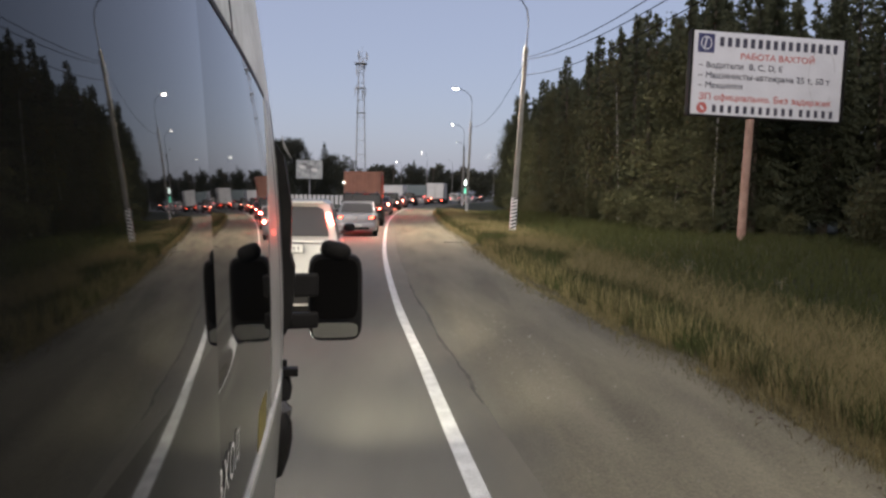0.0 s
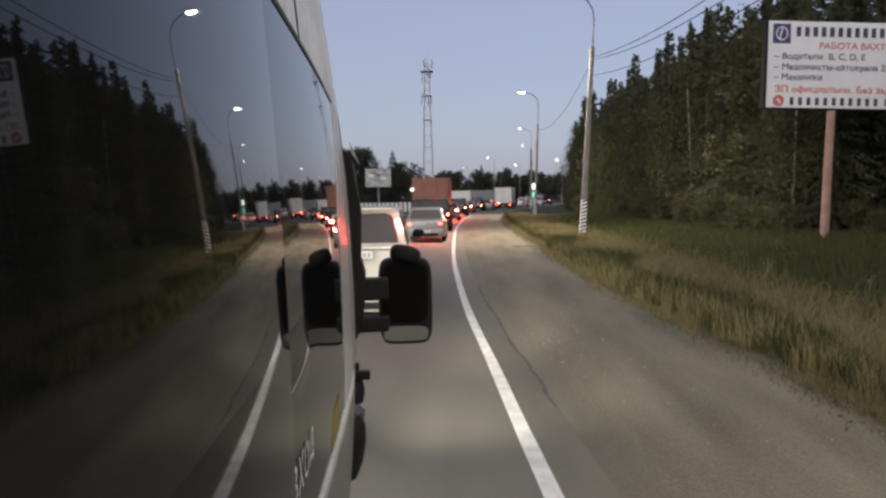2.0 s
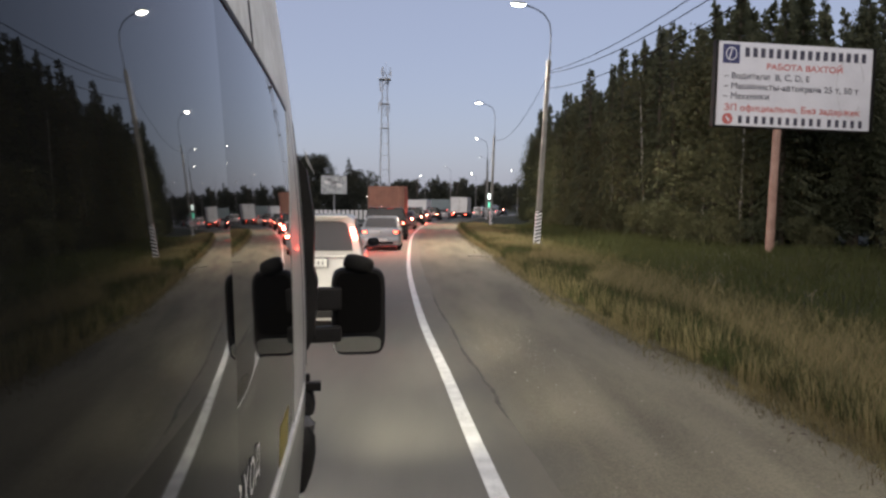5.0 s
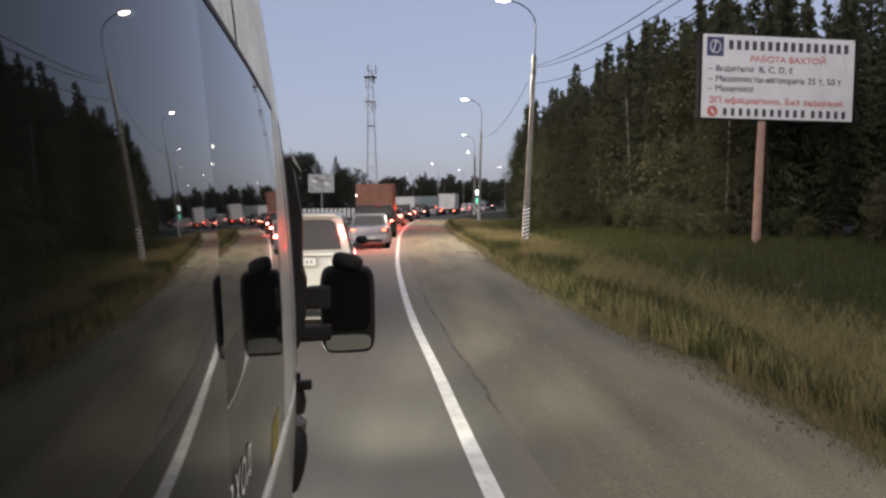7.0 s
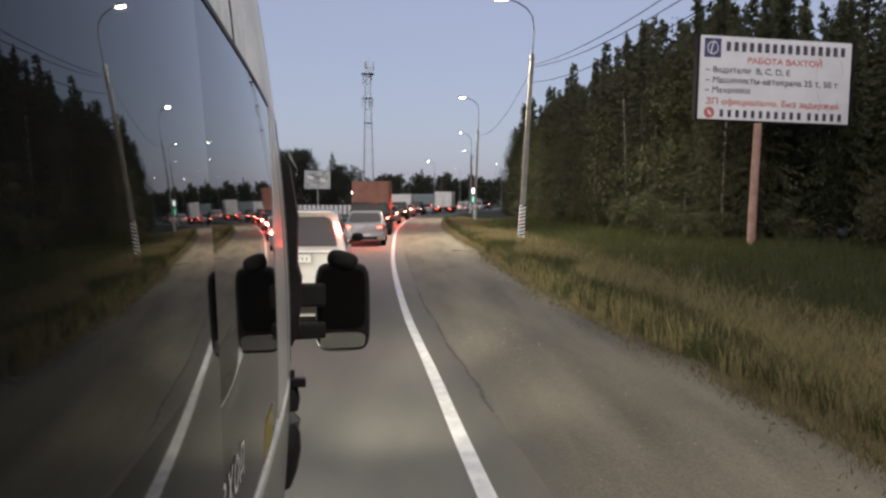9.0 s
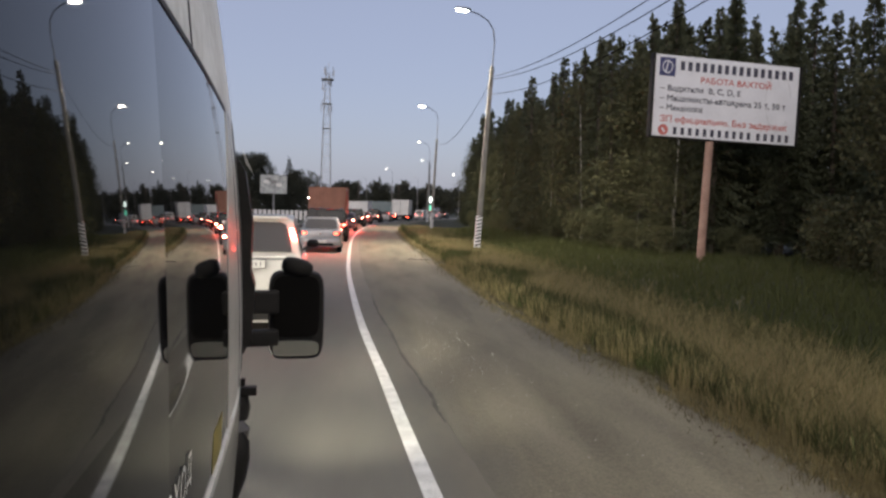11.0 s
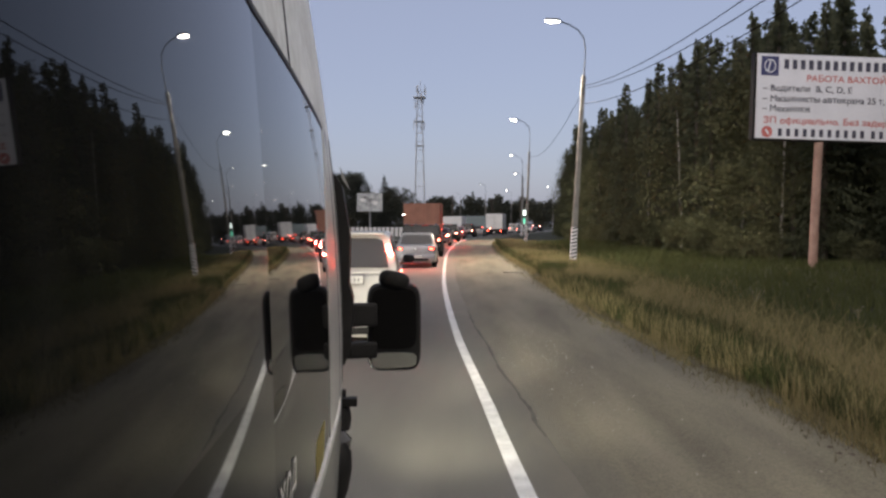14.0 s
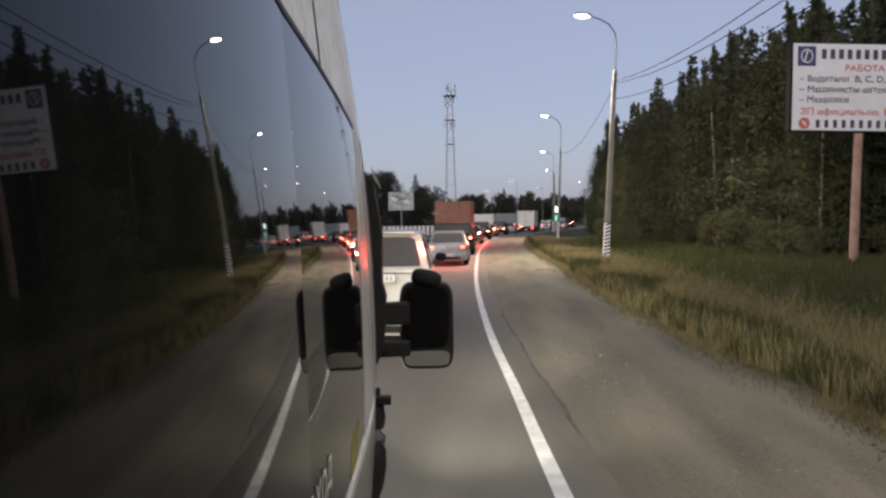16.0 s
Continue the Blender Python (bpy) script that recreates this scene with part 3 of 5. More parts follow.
# door mirror: mount, two arms, housing, two glasses, cap
mount = part("mirror_mount", Geo().rings([[(side(2.95, w) - 0.068 + dx, 2.98 + dy, w) for dx, dy in ((0, -0.04), (o, -0.04), (o, 0.12), (0, 0.12))]
             for w, o in ((1.24, 0.075), (1.30, 0.10), (1.50, 0.115), (1.56, 0.10), (1.75, 0.115), (1.95, 0.10), (2.02, 0.06), (2.06, 0.02))]), PLASTIC, bus, "black mirror mount at the pillar", smooth=True)
# a small pale triangle beside the top of the mount
part("pale_triangle", Geo().rings([[(x, y + d, z) for x, y, z in [(0.009, 3.061, 2.04), (0.054, 3.056, 1.936), (0.02, 3.06, 1.985)]] for d in (-0.012, 0.012)]), PILLAR, mount, "small pale triangle at the top of the mount")
for z, t in ((1.408, 0.100), (1.255, 0.070)):
    part("mirror_arm", Geo().box((0.085, 3.20, z), (0.15, 0.05, t), Euler((0, 0, 0.15)).to_matrix()), PLASTIC, mount, bevel=0.012)
part("bracket", Geo().rings([[(x, 3.17 + d, z) for x, z in ((-0.01, 1.24), (0.055, 1.24), (0.045, 1.33), (0.03, 1.40), (-0.01, 1.42))] for d in (-0.015, 0.03)]), RUBBER, mount, "dull black mirror bracket", bevel=0.006)


def plate_ring(cx, cz, hw, hz, y, corner=0.35, n=32):
    return [(x + cx, y, z) for x, _, z in rounded(0, hw, cz - hz, cz + hz, corner, n)]


house = part("mirror_housing", Geo().rings([plate_ring(0.235, 1.345, 0.112, 0.186, 3.235), plate_ring(0.235, 1.345, 0.119, 0.193, 3.25), plate_ring(0.235, 1.345, 0.119, 0.193, 3.30),
             plate_ring(0.235, 1.345, 0.10, 0.17, 3.36), plate_ring(0.235, 1.345, 0.06, 0.12, 3.38)]), PLASTIC, bus, "black door mirror housing", smooth=True)
part("main_mirror_glass", Geo().rings([plate_ring(0.235, 1.385, 0.098, 0.132, y) for y in (3.226, 3.242)]), MIRROR_DARK_REFLECTION, house, "upper mirror glass with a dark reflection put into its colour")
part("wide_angle_glass", Geo().rings([[(x, y - (z - 1.2) * 0.28, z) for x, _, z in plate_ring(0.235, 1.203, 0.098, 0.036, 0, 0.5)] for y in (3.226, 3.242)]), MIRROR, house, "lower wide-angle mirror glass")
part("mirror_cap", Geo().ball((0, 0, 0), (0.068, 0.06, 0.040), 12, 20, 0.7), RUBBER, house, "black cap on the mirror", smooth=True, m=pose(0.237, 3.27, 1.552, 0, 14, 0))

# each headlamp: a broad low beam and, from the near-side one, the longer kerb-side beam
for x, watt, size, aim in ((-0.35, 1.3, 66, (11.4, 24.0, 0.5)), (-1.6, 0.75, 66, (4.1, 24.0, 0.5)), (-0.35, 6.0, 27, (8.6, 28.0, 0.1))):
    s = new("bus_headlight", bpy.data.lights.new("bus_headlight", "SPOT"))
    s.data.energy, s.data.spot_size, s.data.spot_blend, s.data.color, s.data.shadow_soft_size = HEAD_WATT * watt, radians(size), 1.0, (1.0, 0.92, 0.70), 0.10
    s.matrix_world = BUS_M @ look((x, 3.92, 0.88), aim)


# ---- vehicles in the queue ----
def wheel_mesh(r, w):
    t = Geo().rings([[(dx, rr * math.cos(a), rr * math.sin(a)) for a in (2 * math.pi * j / 24 for j in range(24))]
                     for dx, rr in ((-w / 2, r * 0.6), (-w / 2, r * 0.94), (-w * 0.35, r), (w * 0.35, r), (w / 2, r * 0.94), (w / 2, r * 0.6))])
    h = Geo().rings([[(dx, rr * math.cos(a), rr * math.sin(a)) for a in (2 * math.pi * j / 20 for j in range(20))]
                     for dx, rr in ((-w * 0.46, r * 0.6), (-w * 0.40, r * 0.2), (w * 0.40, r * 0.2), (w * 0.46, r * 0.6))])
    return t.mesh("tyre", RUBBER, True), h.mesh("rim", CHROME, True)


TYRE, RIM = wheel_mesh(0.31, 0.19)


def add_wheels(ob, hw, ys, scale=1.0):
    for y in ys:
        for sx in (-1, 1):
            w = part("wheel", TYRE, None, ob, m=pose(sx * (hw - 0.10), y, 0.31 * scale) @ Matrix.Scale(scale, 4))
            part("rim", RIM, None, w)


def number_plate(ob, z, y=-0.064, width=0.52, x=0.0):
    part("plate_frame", Geo().box((x, y + 0.006, z), (width + 0.012, 0.014, 0.124)), PLASTIC, ob, bevel=0.003)
    p = part("number_plate", Geo().box((x, y, z), (width, 0.012, 0.112)), PLATE, ob, "white number plate with plain bars", bevel=0.003)
    for k in range(8):
        part("bar", Geo().box((x - 0.20 + 0.057 * k, y - 0.008, z), (0.022, 0.004, 0.048)), GREY_INK, p)


def car(name, m, label, paint, w=1.70, h=1.48, length=4.1, style="hatch", lights=TAIL_RED, belt=0.95, lamp=None):
    """A car whose tail stands at the pose: y ahead. style: hatch, sedan or suv."""
    ob = thing(name, m, label, "car", "queue of vehicles")
    hw = w / 2
    glass = CAR_GLASS_DARK if paint is PAINT_BLACK else CAR_GLASS
    sill = 0.22 if style != "suv" else 0.32
    deck = belt if style != "sedan" else belt + 0.02
    body = [rounded(0.02, hw * 0.88, sill + 0.14, deck - 0.12), rounded(0.05, hw * 0.95, sill + 0.05, deck - 0.05), rounded(0.16, hw * 0.985, sill, deck), rounded(0.7, hw, sill, deck),
            rounded(length * 0.5, hw, sill, belt), rounded(length * 0.74, hw * 0.99, sill, belt - 0.02), rounded(length * 0.9, hw * 0.95, sill, belt - 0.14), rounded(length * 0.985, hw * 0.85, sill + 0.1, belt - 0.25), rounded(length, hw * 0.7, sill + 0.15, belt - 0.35)]
    part("body", Geo().rings(body), paint, ob, smooth=True)
    rear0, rear1 = {"hatch": (0.10, 0.34), "suv": (0.08, 0.22), "sedan": (0.62, 1.15), "wagon": (0.10, 0.55)}[style]
    front1, front0 = length * 0.52, length * 0.74
    top = h - 0.03
    cab = Geo()
    cw, tw = hw * 0.93, hw * 0.76
    cab.rings([[(-cw, rear0, belt - 0.05), (cw, rear0, belt - 0.05), (tw + 0.02, rear1 - 0.03, top - 0.05), (tw - 0.06, rear1, top), (-tw + 0.06, rear1, top), (-tw - 0.02, rear1 - 0.03, top - 0.05)],
               [(-cw, length * 0.45, belt - 0.05), (cw, length * 0.45, belt - 0.05), (tw + 0.03, length * 0.42, top - 0.04), (tw - 0.05, length * 0.42, top + 0.02), (-tw + 0.05, length * 0.42, top + 0.02), (-tw - 0.03, length * 0.42, top - 0.04)],
               [(-cw, front0, belt - 0.05), (cw, front0, belt - 0.05), (tw + 0.01, front1, top - 0.06), (tw - 0.07, front1, top - 0.01), (-tw + 0.07, front1, top - 0.01), (-tw - 0.01, front1, top - 0.06)]])
    part("cabin", cab, paint, ob, bevel=0.03)

    def on_back(fx, fz, out=0.012):
        t = min(max(fz, 0), 1)
        z = belt + fz * (top - belt)
        half = cw + (tw - cw) * t
        return (fx * half, rear0 + (rear1 - rear0) * t - out, z)

    win = Geo()
    lo, hi = (0.10, 0.86)
    pts = [(-0.84, lo), (0.84, lo), (0.87, 0.5), (0.84, hi - 0.06), (0.74, hi), (-0.74, hi), (-0.84, hi - 0.06), (-0.87, 0.5)]
    win.rings([[on_back(a, b, 0.02) for a, b in pts], [on_back(a, b, -0.02) for a, b in pts]])
    part("rear_window", win, glass, ob, "dark rear window")
    for sx in (-1, 1):
        sw = Geo()
        ya, yb = rear0 + 0.35, front0 - 0.25
        sw.add([(sx * (cw + 0.012), ya, belt + 0.03), (sx * (cw + 0.012), yb, belt + 0.03), (sx * (tw + 0.045), front1 - 0.1, top - 0.10), (sx * (tw + 0.045), rear1 + 0.25, top - 0.10)], [(0, 1, 2, 3)])
        part("side_window", sw, glass, ob)
        part("door_mirror", Geo().ball((sx * (hw + 0.09), length * 0.62, belt + 0.06), (0.10, 0.06, 0.07), 8, 12, 0.7), PLASTIC, ob, smooth=True)
        lm = lights if lamp is None or sx in lamp else LENS_RED
        if style == "hatch":
            g = Geo()
            rows = [(0.97, 0.40, 0.045), (0.965, 0.48, 0.066), (0.955, 0.60, 0.058), (0.95, 0.71, 0.036)]
            g.rings([[(sx * (abs(on_back(a, b)[0]) + o), on_back(a, b)[1] + d, on_back(a, b)[2]) for o, d in ((0.012, 0.09), (0.012, -0.03), (-wd, -0.03), (-wd, 0.09))] for a, b, wd in rows])
            part("tail_light", g, lm, ob, "tall lit red tail light")
        else:
            zl = deck - 0.16
            part("tail_light", Geo().box((sx * (hw - 0.19), 0.06, zl), (0.30, 0.14, 0.13)), LENS_RED, ob, bevel=0.02)
            part("brake_light", Geo().box((sx * (hw - 0.22), -0.005, zl), (0.16, 0.03, 0.075)), lm, ob, "lit red brake light", bevel=0.01)
    part("bumper", Geo().rings([rounded(-0.05, hw * 0.86, sill + 0.10, sill + 0.30), rounded(-0.02, hw * 0.95, sill + 0.03, sill + 0.36), rounded(0.16, hw * 1.0, sill + 0.01, sill + 0.38)]), paint, ob, smooth=True)
    part("bumper_insert", Geo().box((0, -0.045, sill + 0.12), (w * 0.62, 0.03, 0.10)), PLASTIC, ob, bevel=0.01)
    number_plate(ob, sill + 0.24 if style == "sedan" else (belt - 0.10 if style == "hatch" else sill + 0.52), -0.064, 0.52, 0.06 if style == "hatch" else 0.0)
    if style == "hatch":
        part("rear_wiper", Geo().tube([(0.05, rear0 - 0.03, belt + 0.07), (-0.22, rear0 + 0.01, belt + 0.13), (-0.42, rear0 + 0.04, belt + 0.20)], 0.009, 5), PLASTIC, ob)
        part("tailgate_handle", Geo().box((0.0, -0.005, belt - 0.03), (0.22, 0.04, 0.025)), PLASTIC, ob, bevel=0.006)
        for sx in (-1, 1):
            part("bumper_reflector", Geo().box((sx * (hw - 0.22), -0.045, sill + 0.24), (0.16, 0.02, 0.035)), LENS_RED, ob, bevel=0.005)
        part("tailgate_trim", Geo().box((0, -0.005, belt - 0.005), (w * 0.70, 0.03, 0.035)), paint, ob, bevel=0.01)
        part("rear_spoiler", Geo().box((0, rear1 - 0.05, top - 0.01), (tw * 1.8, 0.18, 0.04)), paint, ob, bevel=0.015)
    else:
        part("emblem", Geo().box((0, -0.004, deck - 0.17), (0.12, 0.02, 0.05)), CHROME, ob, bevel=0.008)
    if style == "suv":
        sp = part("spare_wheel", TYRE, None, ob, "spare wheel on the tailgate", m=pose(0.35, -0.10, 0.95, 0, 0, 90))
        part("wheel_cover", Geo().rings([plate_ring(0, 0, 0.2, 0.2, y, 1.0, 20) for y in (-0.11, -0.09)]), PAINT_SILVER, sp, m=pose(0, 0, 0, 0, 0, -90))
        for sx in (-1, 1):
            part("roof_rail", Geo().tube([(sx * 0.55, 0.5, top + 0.0), (sx * 0.55, 0.6, top + 0.08), (sx * 0.55, 2.0, top + 0.09), (sx * 0.55, 2.1, top + 0.01)], 0.02), CHROME, ob)
        part("top_brake_light", Geo().box((0, rear1 - 0.06, top - 0.02), (0.35, 0.04, 0.03)), LENS_RED, ob)
    add_wheels(ob, hw, (length * 0.2, length * 0.8), 1.0 if style != "suv" else 1.12)
    return ob


def on_road(y, x=None, turn=0.0):
    return pose(line_x(y) - 1.3 if x is None else x, y, 0, 0, 0, heading(y) + turn)


car("white_hatchback", on_road(10.0, -1.72), "white hatchback with tall lit brake lights behind a queue", PAINT_WHITE, 1.72, 1.70, 4.2, "hatch", TAIL_BRIGHT, 1.14)
car("silver_saloon", on_road(29.7, -2.03), "silver saloon car with lit tail lights", PAINT_SILVER, 1.69, 1.42, 4.3, "sedan", TAIL_RED, 0.92)
car("black_offroader", on_road(39.0, -2.15), "black off-road car with spare wheel and roof rails", PAINT_BLACK, 1.80, 1.75, 4.5, "suv", TAIL_BRIGHT, 1.08)
car("dark_estate", on_road(46.0, -3.25), "dark estate car with lit brake lights", PAINT_BLACK, 1.72, 1.75, 4.3, "suv", TAIL_BRIGHT, 1.05)


def brake_glow(m, hw, z, watt):
    """The red light that a pair of brake lamps throws behind a car."""
    for sx in (-1, 1):
        s = new("brake_lamp_light", bpy.data.lights.new("brake_lamp_light", "SPOT"))
        s.data.energy, s.data.spot_size, s.data.spot_blend, s.data.color, s.data.shadow_soft_size = watt, radians(150), 0.6, (1.0, 0.07, 0.04), 0.06
        s.matrix_world = m @ pose(sx * hw, -0.12, z, -78, 0, 0)


brake_glow(on_road(10.0, -1.72), 0.78, 1.30, 3)
brake_glow(on_road(29.7, -2.03), 0.62, 0.78, 60)
brake_glow(on_road(39.0, -2.15), 0.68, 0.95, 170)
brake_glow(on_road(46.0, -3.25), 0.66, 0.95, 150)
brake_glow(on_road(58, -2.1), 0.68, 0.85, 480)
brake_glow(on_road(78, -1.9), 0.68, 0.95, 620)


def truck(m, name, label, body_paint, w=2.5, top=3.4, length=6.0, deck=1.1, lights=TAIL_RED, open_top=False, ribs=8):
    ob = thing(name, m, label, "truck", "queue of vehicles")
    if open_top:
        for c, s in (((0, 0.04, (deck + top) / 2), (w, 0.08, top - deck)), ((0, length, (deck + top) / 2), (w, 0.08, top - deck + 0.3)), ((-w / 2, length / 2, (deck + top) / 2), (0.08, length, top - deck)), ((w / 2, length / 2, (deck + top) / 2), (0.08, length, top - deck)), ((0, length / 2, deck), (w, length, 0.1))):
            part("body_panel", Geo().box(c, s), body_paint, ob, bevel=0.015)
    else:
        part("cargo_box", Geo().box((0, length / 2, (deck + top) / 2), (w, length, top - deck)), body_paint, ob, bevel=0.03)
        part("door_gap", Geo().box((0, -0.004, (deck + top) / 2), (0.025, 0.02, top - deck - 0.1)), PLASTIC, ob)
    for k in range(ribs):
        part("rib", Geo().box((-w / 2 + (k + 0.5) * w / ribs, -0.015, (deck + top) / 2), (0.05, 0.03, top - deck - 0.05)), body_paint, ob, bevel=0.01)
        part("side_rib", Geo().box((w / 2 + 0.02, (k + 0.5) * length / ribs, (deck + top) / 2), (0.05, 0.05, top - deck - 0.05)), body_paint, ob)
    part("chassis", Geo().box((0, length / 2 + 0.6, deck - 0.2), (0.9, length + 1.2, 0.22)), PLASTIC, ob)
    part("tail_beam", Geo().box((0, 0.0, deck - 0.32), (w * 0.94, 0.08, 0.12)), PLASTIC, ob, bevel=0.01)
    part("mudguard", Geo().box((0, 0.6, deck - 0.45), (w * 0.9, 0.03, 0.5)), RUBBER, ob)
    for sx in (-1, 1):
        part("tail_light", Geo().box((sx * w * 0.40, -0.06, deck - 0.32), (0.32, 0.04, 0.11)), lights, ob, "lit red tail light", bevel=0.01)
    cabw = part("cab", Geo().rings([rounded(length + 0.15, w * 0.46, 0.6, 2.7), rounded(length + 1.5, w * 0.46, 0.6, 2.7), rounded(length + 1.9, w * 0.44, 0.6, 2.3)]), body_paint, ob, smooth=True)
    number_plate(ob, deck - 0.5, -0.02)
    add_wheels(ob, w / 2, (1.1, 2.2, length + 1.0), 1.55)
    return ob


truck(on_road(52.5, -3.15), "dump_truck", "orange dump truck with ribbed steel body", ORANGE, 2.5, 3.22, 5.0, 1.35, TAIL_RED, True, 9)
truck(pose(4.4, 115, 0, 0, 0, -8), "box_truck", "white box truck in the queue", TARP_WHITE, 2.6, 3.3, 6.0, 0.95, TAIL_RED)
truck(pose(-0.3, 118, 0, 0, 0, 72), "trailer_truck", "white long trailer truck across the bend", TARP_WHITE, 2.4, 2.9, 6.4, 1.2, TAIL_RED)
truck(pose(4.0, 131, 0, 0, 0, 60), "trailer_truck", "grey-green trailer truck in the queue", PAINT_TEAL, 2.4, 3.1, 7.0, 1.2, TAIL_RED)
far_cars = [(58, -2.1, PAINT_GREY, "sedan"), (64, -2.9, PAINT_WHITE, "suv"), (71, -1.6, PAINT_BLACK, "suv"), (78, -1.9, PAINT_SILVER, "hatch"), (86, -1.1, PAINT_RED, "sedan"), (86, -4.4, PAINT_BLACK, "sedan"),
            (95, 0.1, PAINT_BLACK, "suv"), (103, 1.6, PAINT_GREY, "hatch"), (122, 4.6, PAINT_BLACK, "sedan"), (132, 8.4, PAINT_WHITE, "suv"), (141, 10.6, PAINT_WHITE, "suv"), (150, 12.6, PAINT_SILVER, "sedan"), (158, 15.0, PAINT_BLACK, "hatch")]
for k, (y, x, paint, style) in enumerate(far_cars):
    names = {PAINT_GREY: "grey", PAINT_WHITE: "white", PAINT_BLACK: "black", PAINT_SILVER: "silver", PAINT_RED: "dark red"}
    car("queued_car", on_road(y, x), names[paint] + " car with lit tail lights in the distant queue", paint, 1.75, {"sedan": 1.45, "hatch": 1.5, "suv": 1.75}[style], 4.3, style, (TAIL_FAR, TAIL_BRIGHT, TAIL_FAR, TAIL_RED)[k % 4], 1.0)


# ---- street lamps ----
def street_lamp(m, lean, lit=True, height=8.6, watt=LAMP_WATT, rise=2.98, label="concrete street lamp pole with striped base and lit lamp"):
    ob = thing("street_lamp", m @ pose(0, 0, 0, 0, lean, 0), label, "street lamp", "street lamps")
    part("pole", Geo().rings([[(sx * s, sy * s * 0.9, z) for sx, sy in ((-1, -0.8), (-0.8, -1), (0.8, -1), (1, -0.8), (1, 0.8), (0.8, 1), (-0.8, 1), (-1, 0.8))] for z, s in ((-0.4, 0.14), (height, 0.085))]), CONCRETE, ob)
    wrap = part("striped_base", Geo().rings([[(sx * s, sy * s * 0.9, z) for sx, sy in ((-1, -0.8), (-0.8, -1), (0.8, -1), (1, -0.8), (1, 0.8), (0.8, 1), (-0.8, 1), (-1, 0.8))] for z, s in ((0.12, 0.143), (1.62, 0.136))]), WHITE_PAINT, ob, "white and black striped base")
    for k in range(9):
        z = 0.16 + 0.165 * k
        s = 0.147 - 0.0045 * z
        part("stripe", Geo().rings([[(-s * 0.92, -s * 0.92, z), (s * 0.92, -s * 0.92, z + 0.10), (s * 0.92, -s * 0.92, z + 0.18), (-s * 0.92, -s * 0.92, z + 0.08)], [(-s * 0.92, -s * 0.85, z), (s * 0.92, -s * 0.85, z + 0.10), (s * 0.92, -s * 0.85, z + 0.18), (-s * 0.92, -s * 0.85, z + 0.08)]]), BLACK_PAINT, wrap)
    part("bracket", Geo().tube([(0.0, -0.1, height - 0.9), (0.0, -0.1, height + rise - 1.98), (0, -0.1, height + rise - 1.28), (-0.10, -0.1, height + rise - 0.73), (-0.38, -0.1, height + rise - 0.36), (-0.8, -0.1, height + rise - 0.13), (-1.25, -0.1, height + rise)], 0.028, 8), WIRE, ob, "dark painted steel bracket")
    for z in (height - 0.8, height - 0.2):
        part("clamp", Geo().box((0, 0, z), (0.24, 0.24, 0.06)), STEEL, ob, bevel=0.01)
    k = 1.0 if watt else 0.6
    head = part("lamp_head", Geo().ball((-1.58, -0.1, height + rise + 0.05), (0.38 * k, 0.15 * k, 0.075), 8, 16, 0.7), STEEL, ob, smooth=True)
    if lit:
        part("lamp_glass", Geo().ball((-1.60, -0.1, height + rise - 0.005), (0.32 * k, 0.13 * k, 0.065 * k), 8, 14), LAMP_GLOW if watt else LAMP_GLOW_FAR, head, "glowing warm white lamp glass", smooth=True)
        if watt:
            s = new("lamp_light", bpy.data.lights.new("lamp_light", "SPOT"))
            s.data.energy, s.data.spot_size, s.data.spot_blend, s.data.color, s.data.shadow_soft_size = watt, radians(150), 0.9, LAMP_COLOUR, 0.2
            s.matrix_world = ob.matrix_basis @ pose(-1.6, -0.1, height + rise - 0.12)
    return ob


LAMPS = [(4.96, 34.4, 3.1), (5.72, 70.6, 2.0), (8.0, 107.0, 1.0)]
street_lamp(pose(7.3, -2.0, 0), 1.0, watt=2300)
for x, y, lean in LAMPS:
    street_lamp(pose(x, y, 0), lean, watt=LAMP_WATT if y < 50 else 4800 if y < 100 else 0, rise=2.4 if y < 50 else 2.98)
for x, y in ((11.5, 150.0), (5.0, 190.0), (-2.0, 250), (14, 230.0), (24.0, 205.0)):
    street_lamp(pose(x, y, 0), 0.5, height=9.0, watt=0)


def wire(pts, name="overhead_wire"):
    g = Geo()
    a, b, sag = pts
    a, b = Vector(a), Vector(b)
    g.tube([a.lerp(b, t) - Vector((0, 0, sag * 4 * t * (1 - t))) for t in np.linspace(0, 1, 25)], 0.013, 6)
    return tagged(part(name, g, WIRE, smooth=True), "thin black overhead cable between poles", "cable", "overhead cables")


wire(((5.36, 34.4, 8.0), (7.5, -2.0, 8.0), 1.4))
wire(((5.40, 34.4, 8.1), (7.4, -2.0, 8.2), 1.25))
wire(((5.36, 34.4, 7.3), (7.3, -2.0, 7.5), 1.35))
wire(((5.36, 34.4, 7.85), (5.98, 70.6, 8.2), 1.0))
wire(((5.98, 70.6, 8.2), (8.15, 107, 8.2), 1.1))


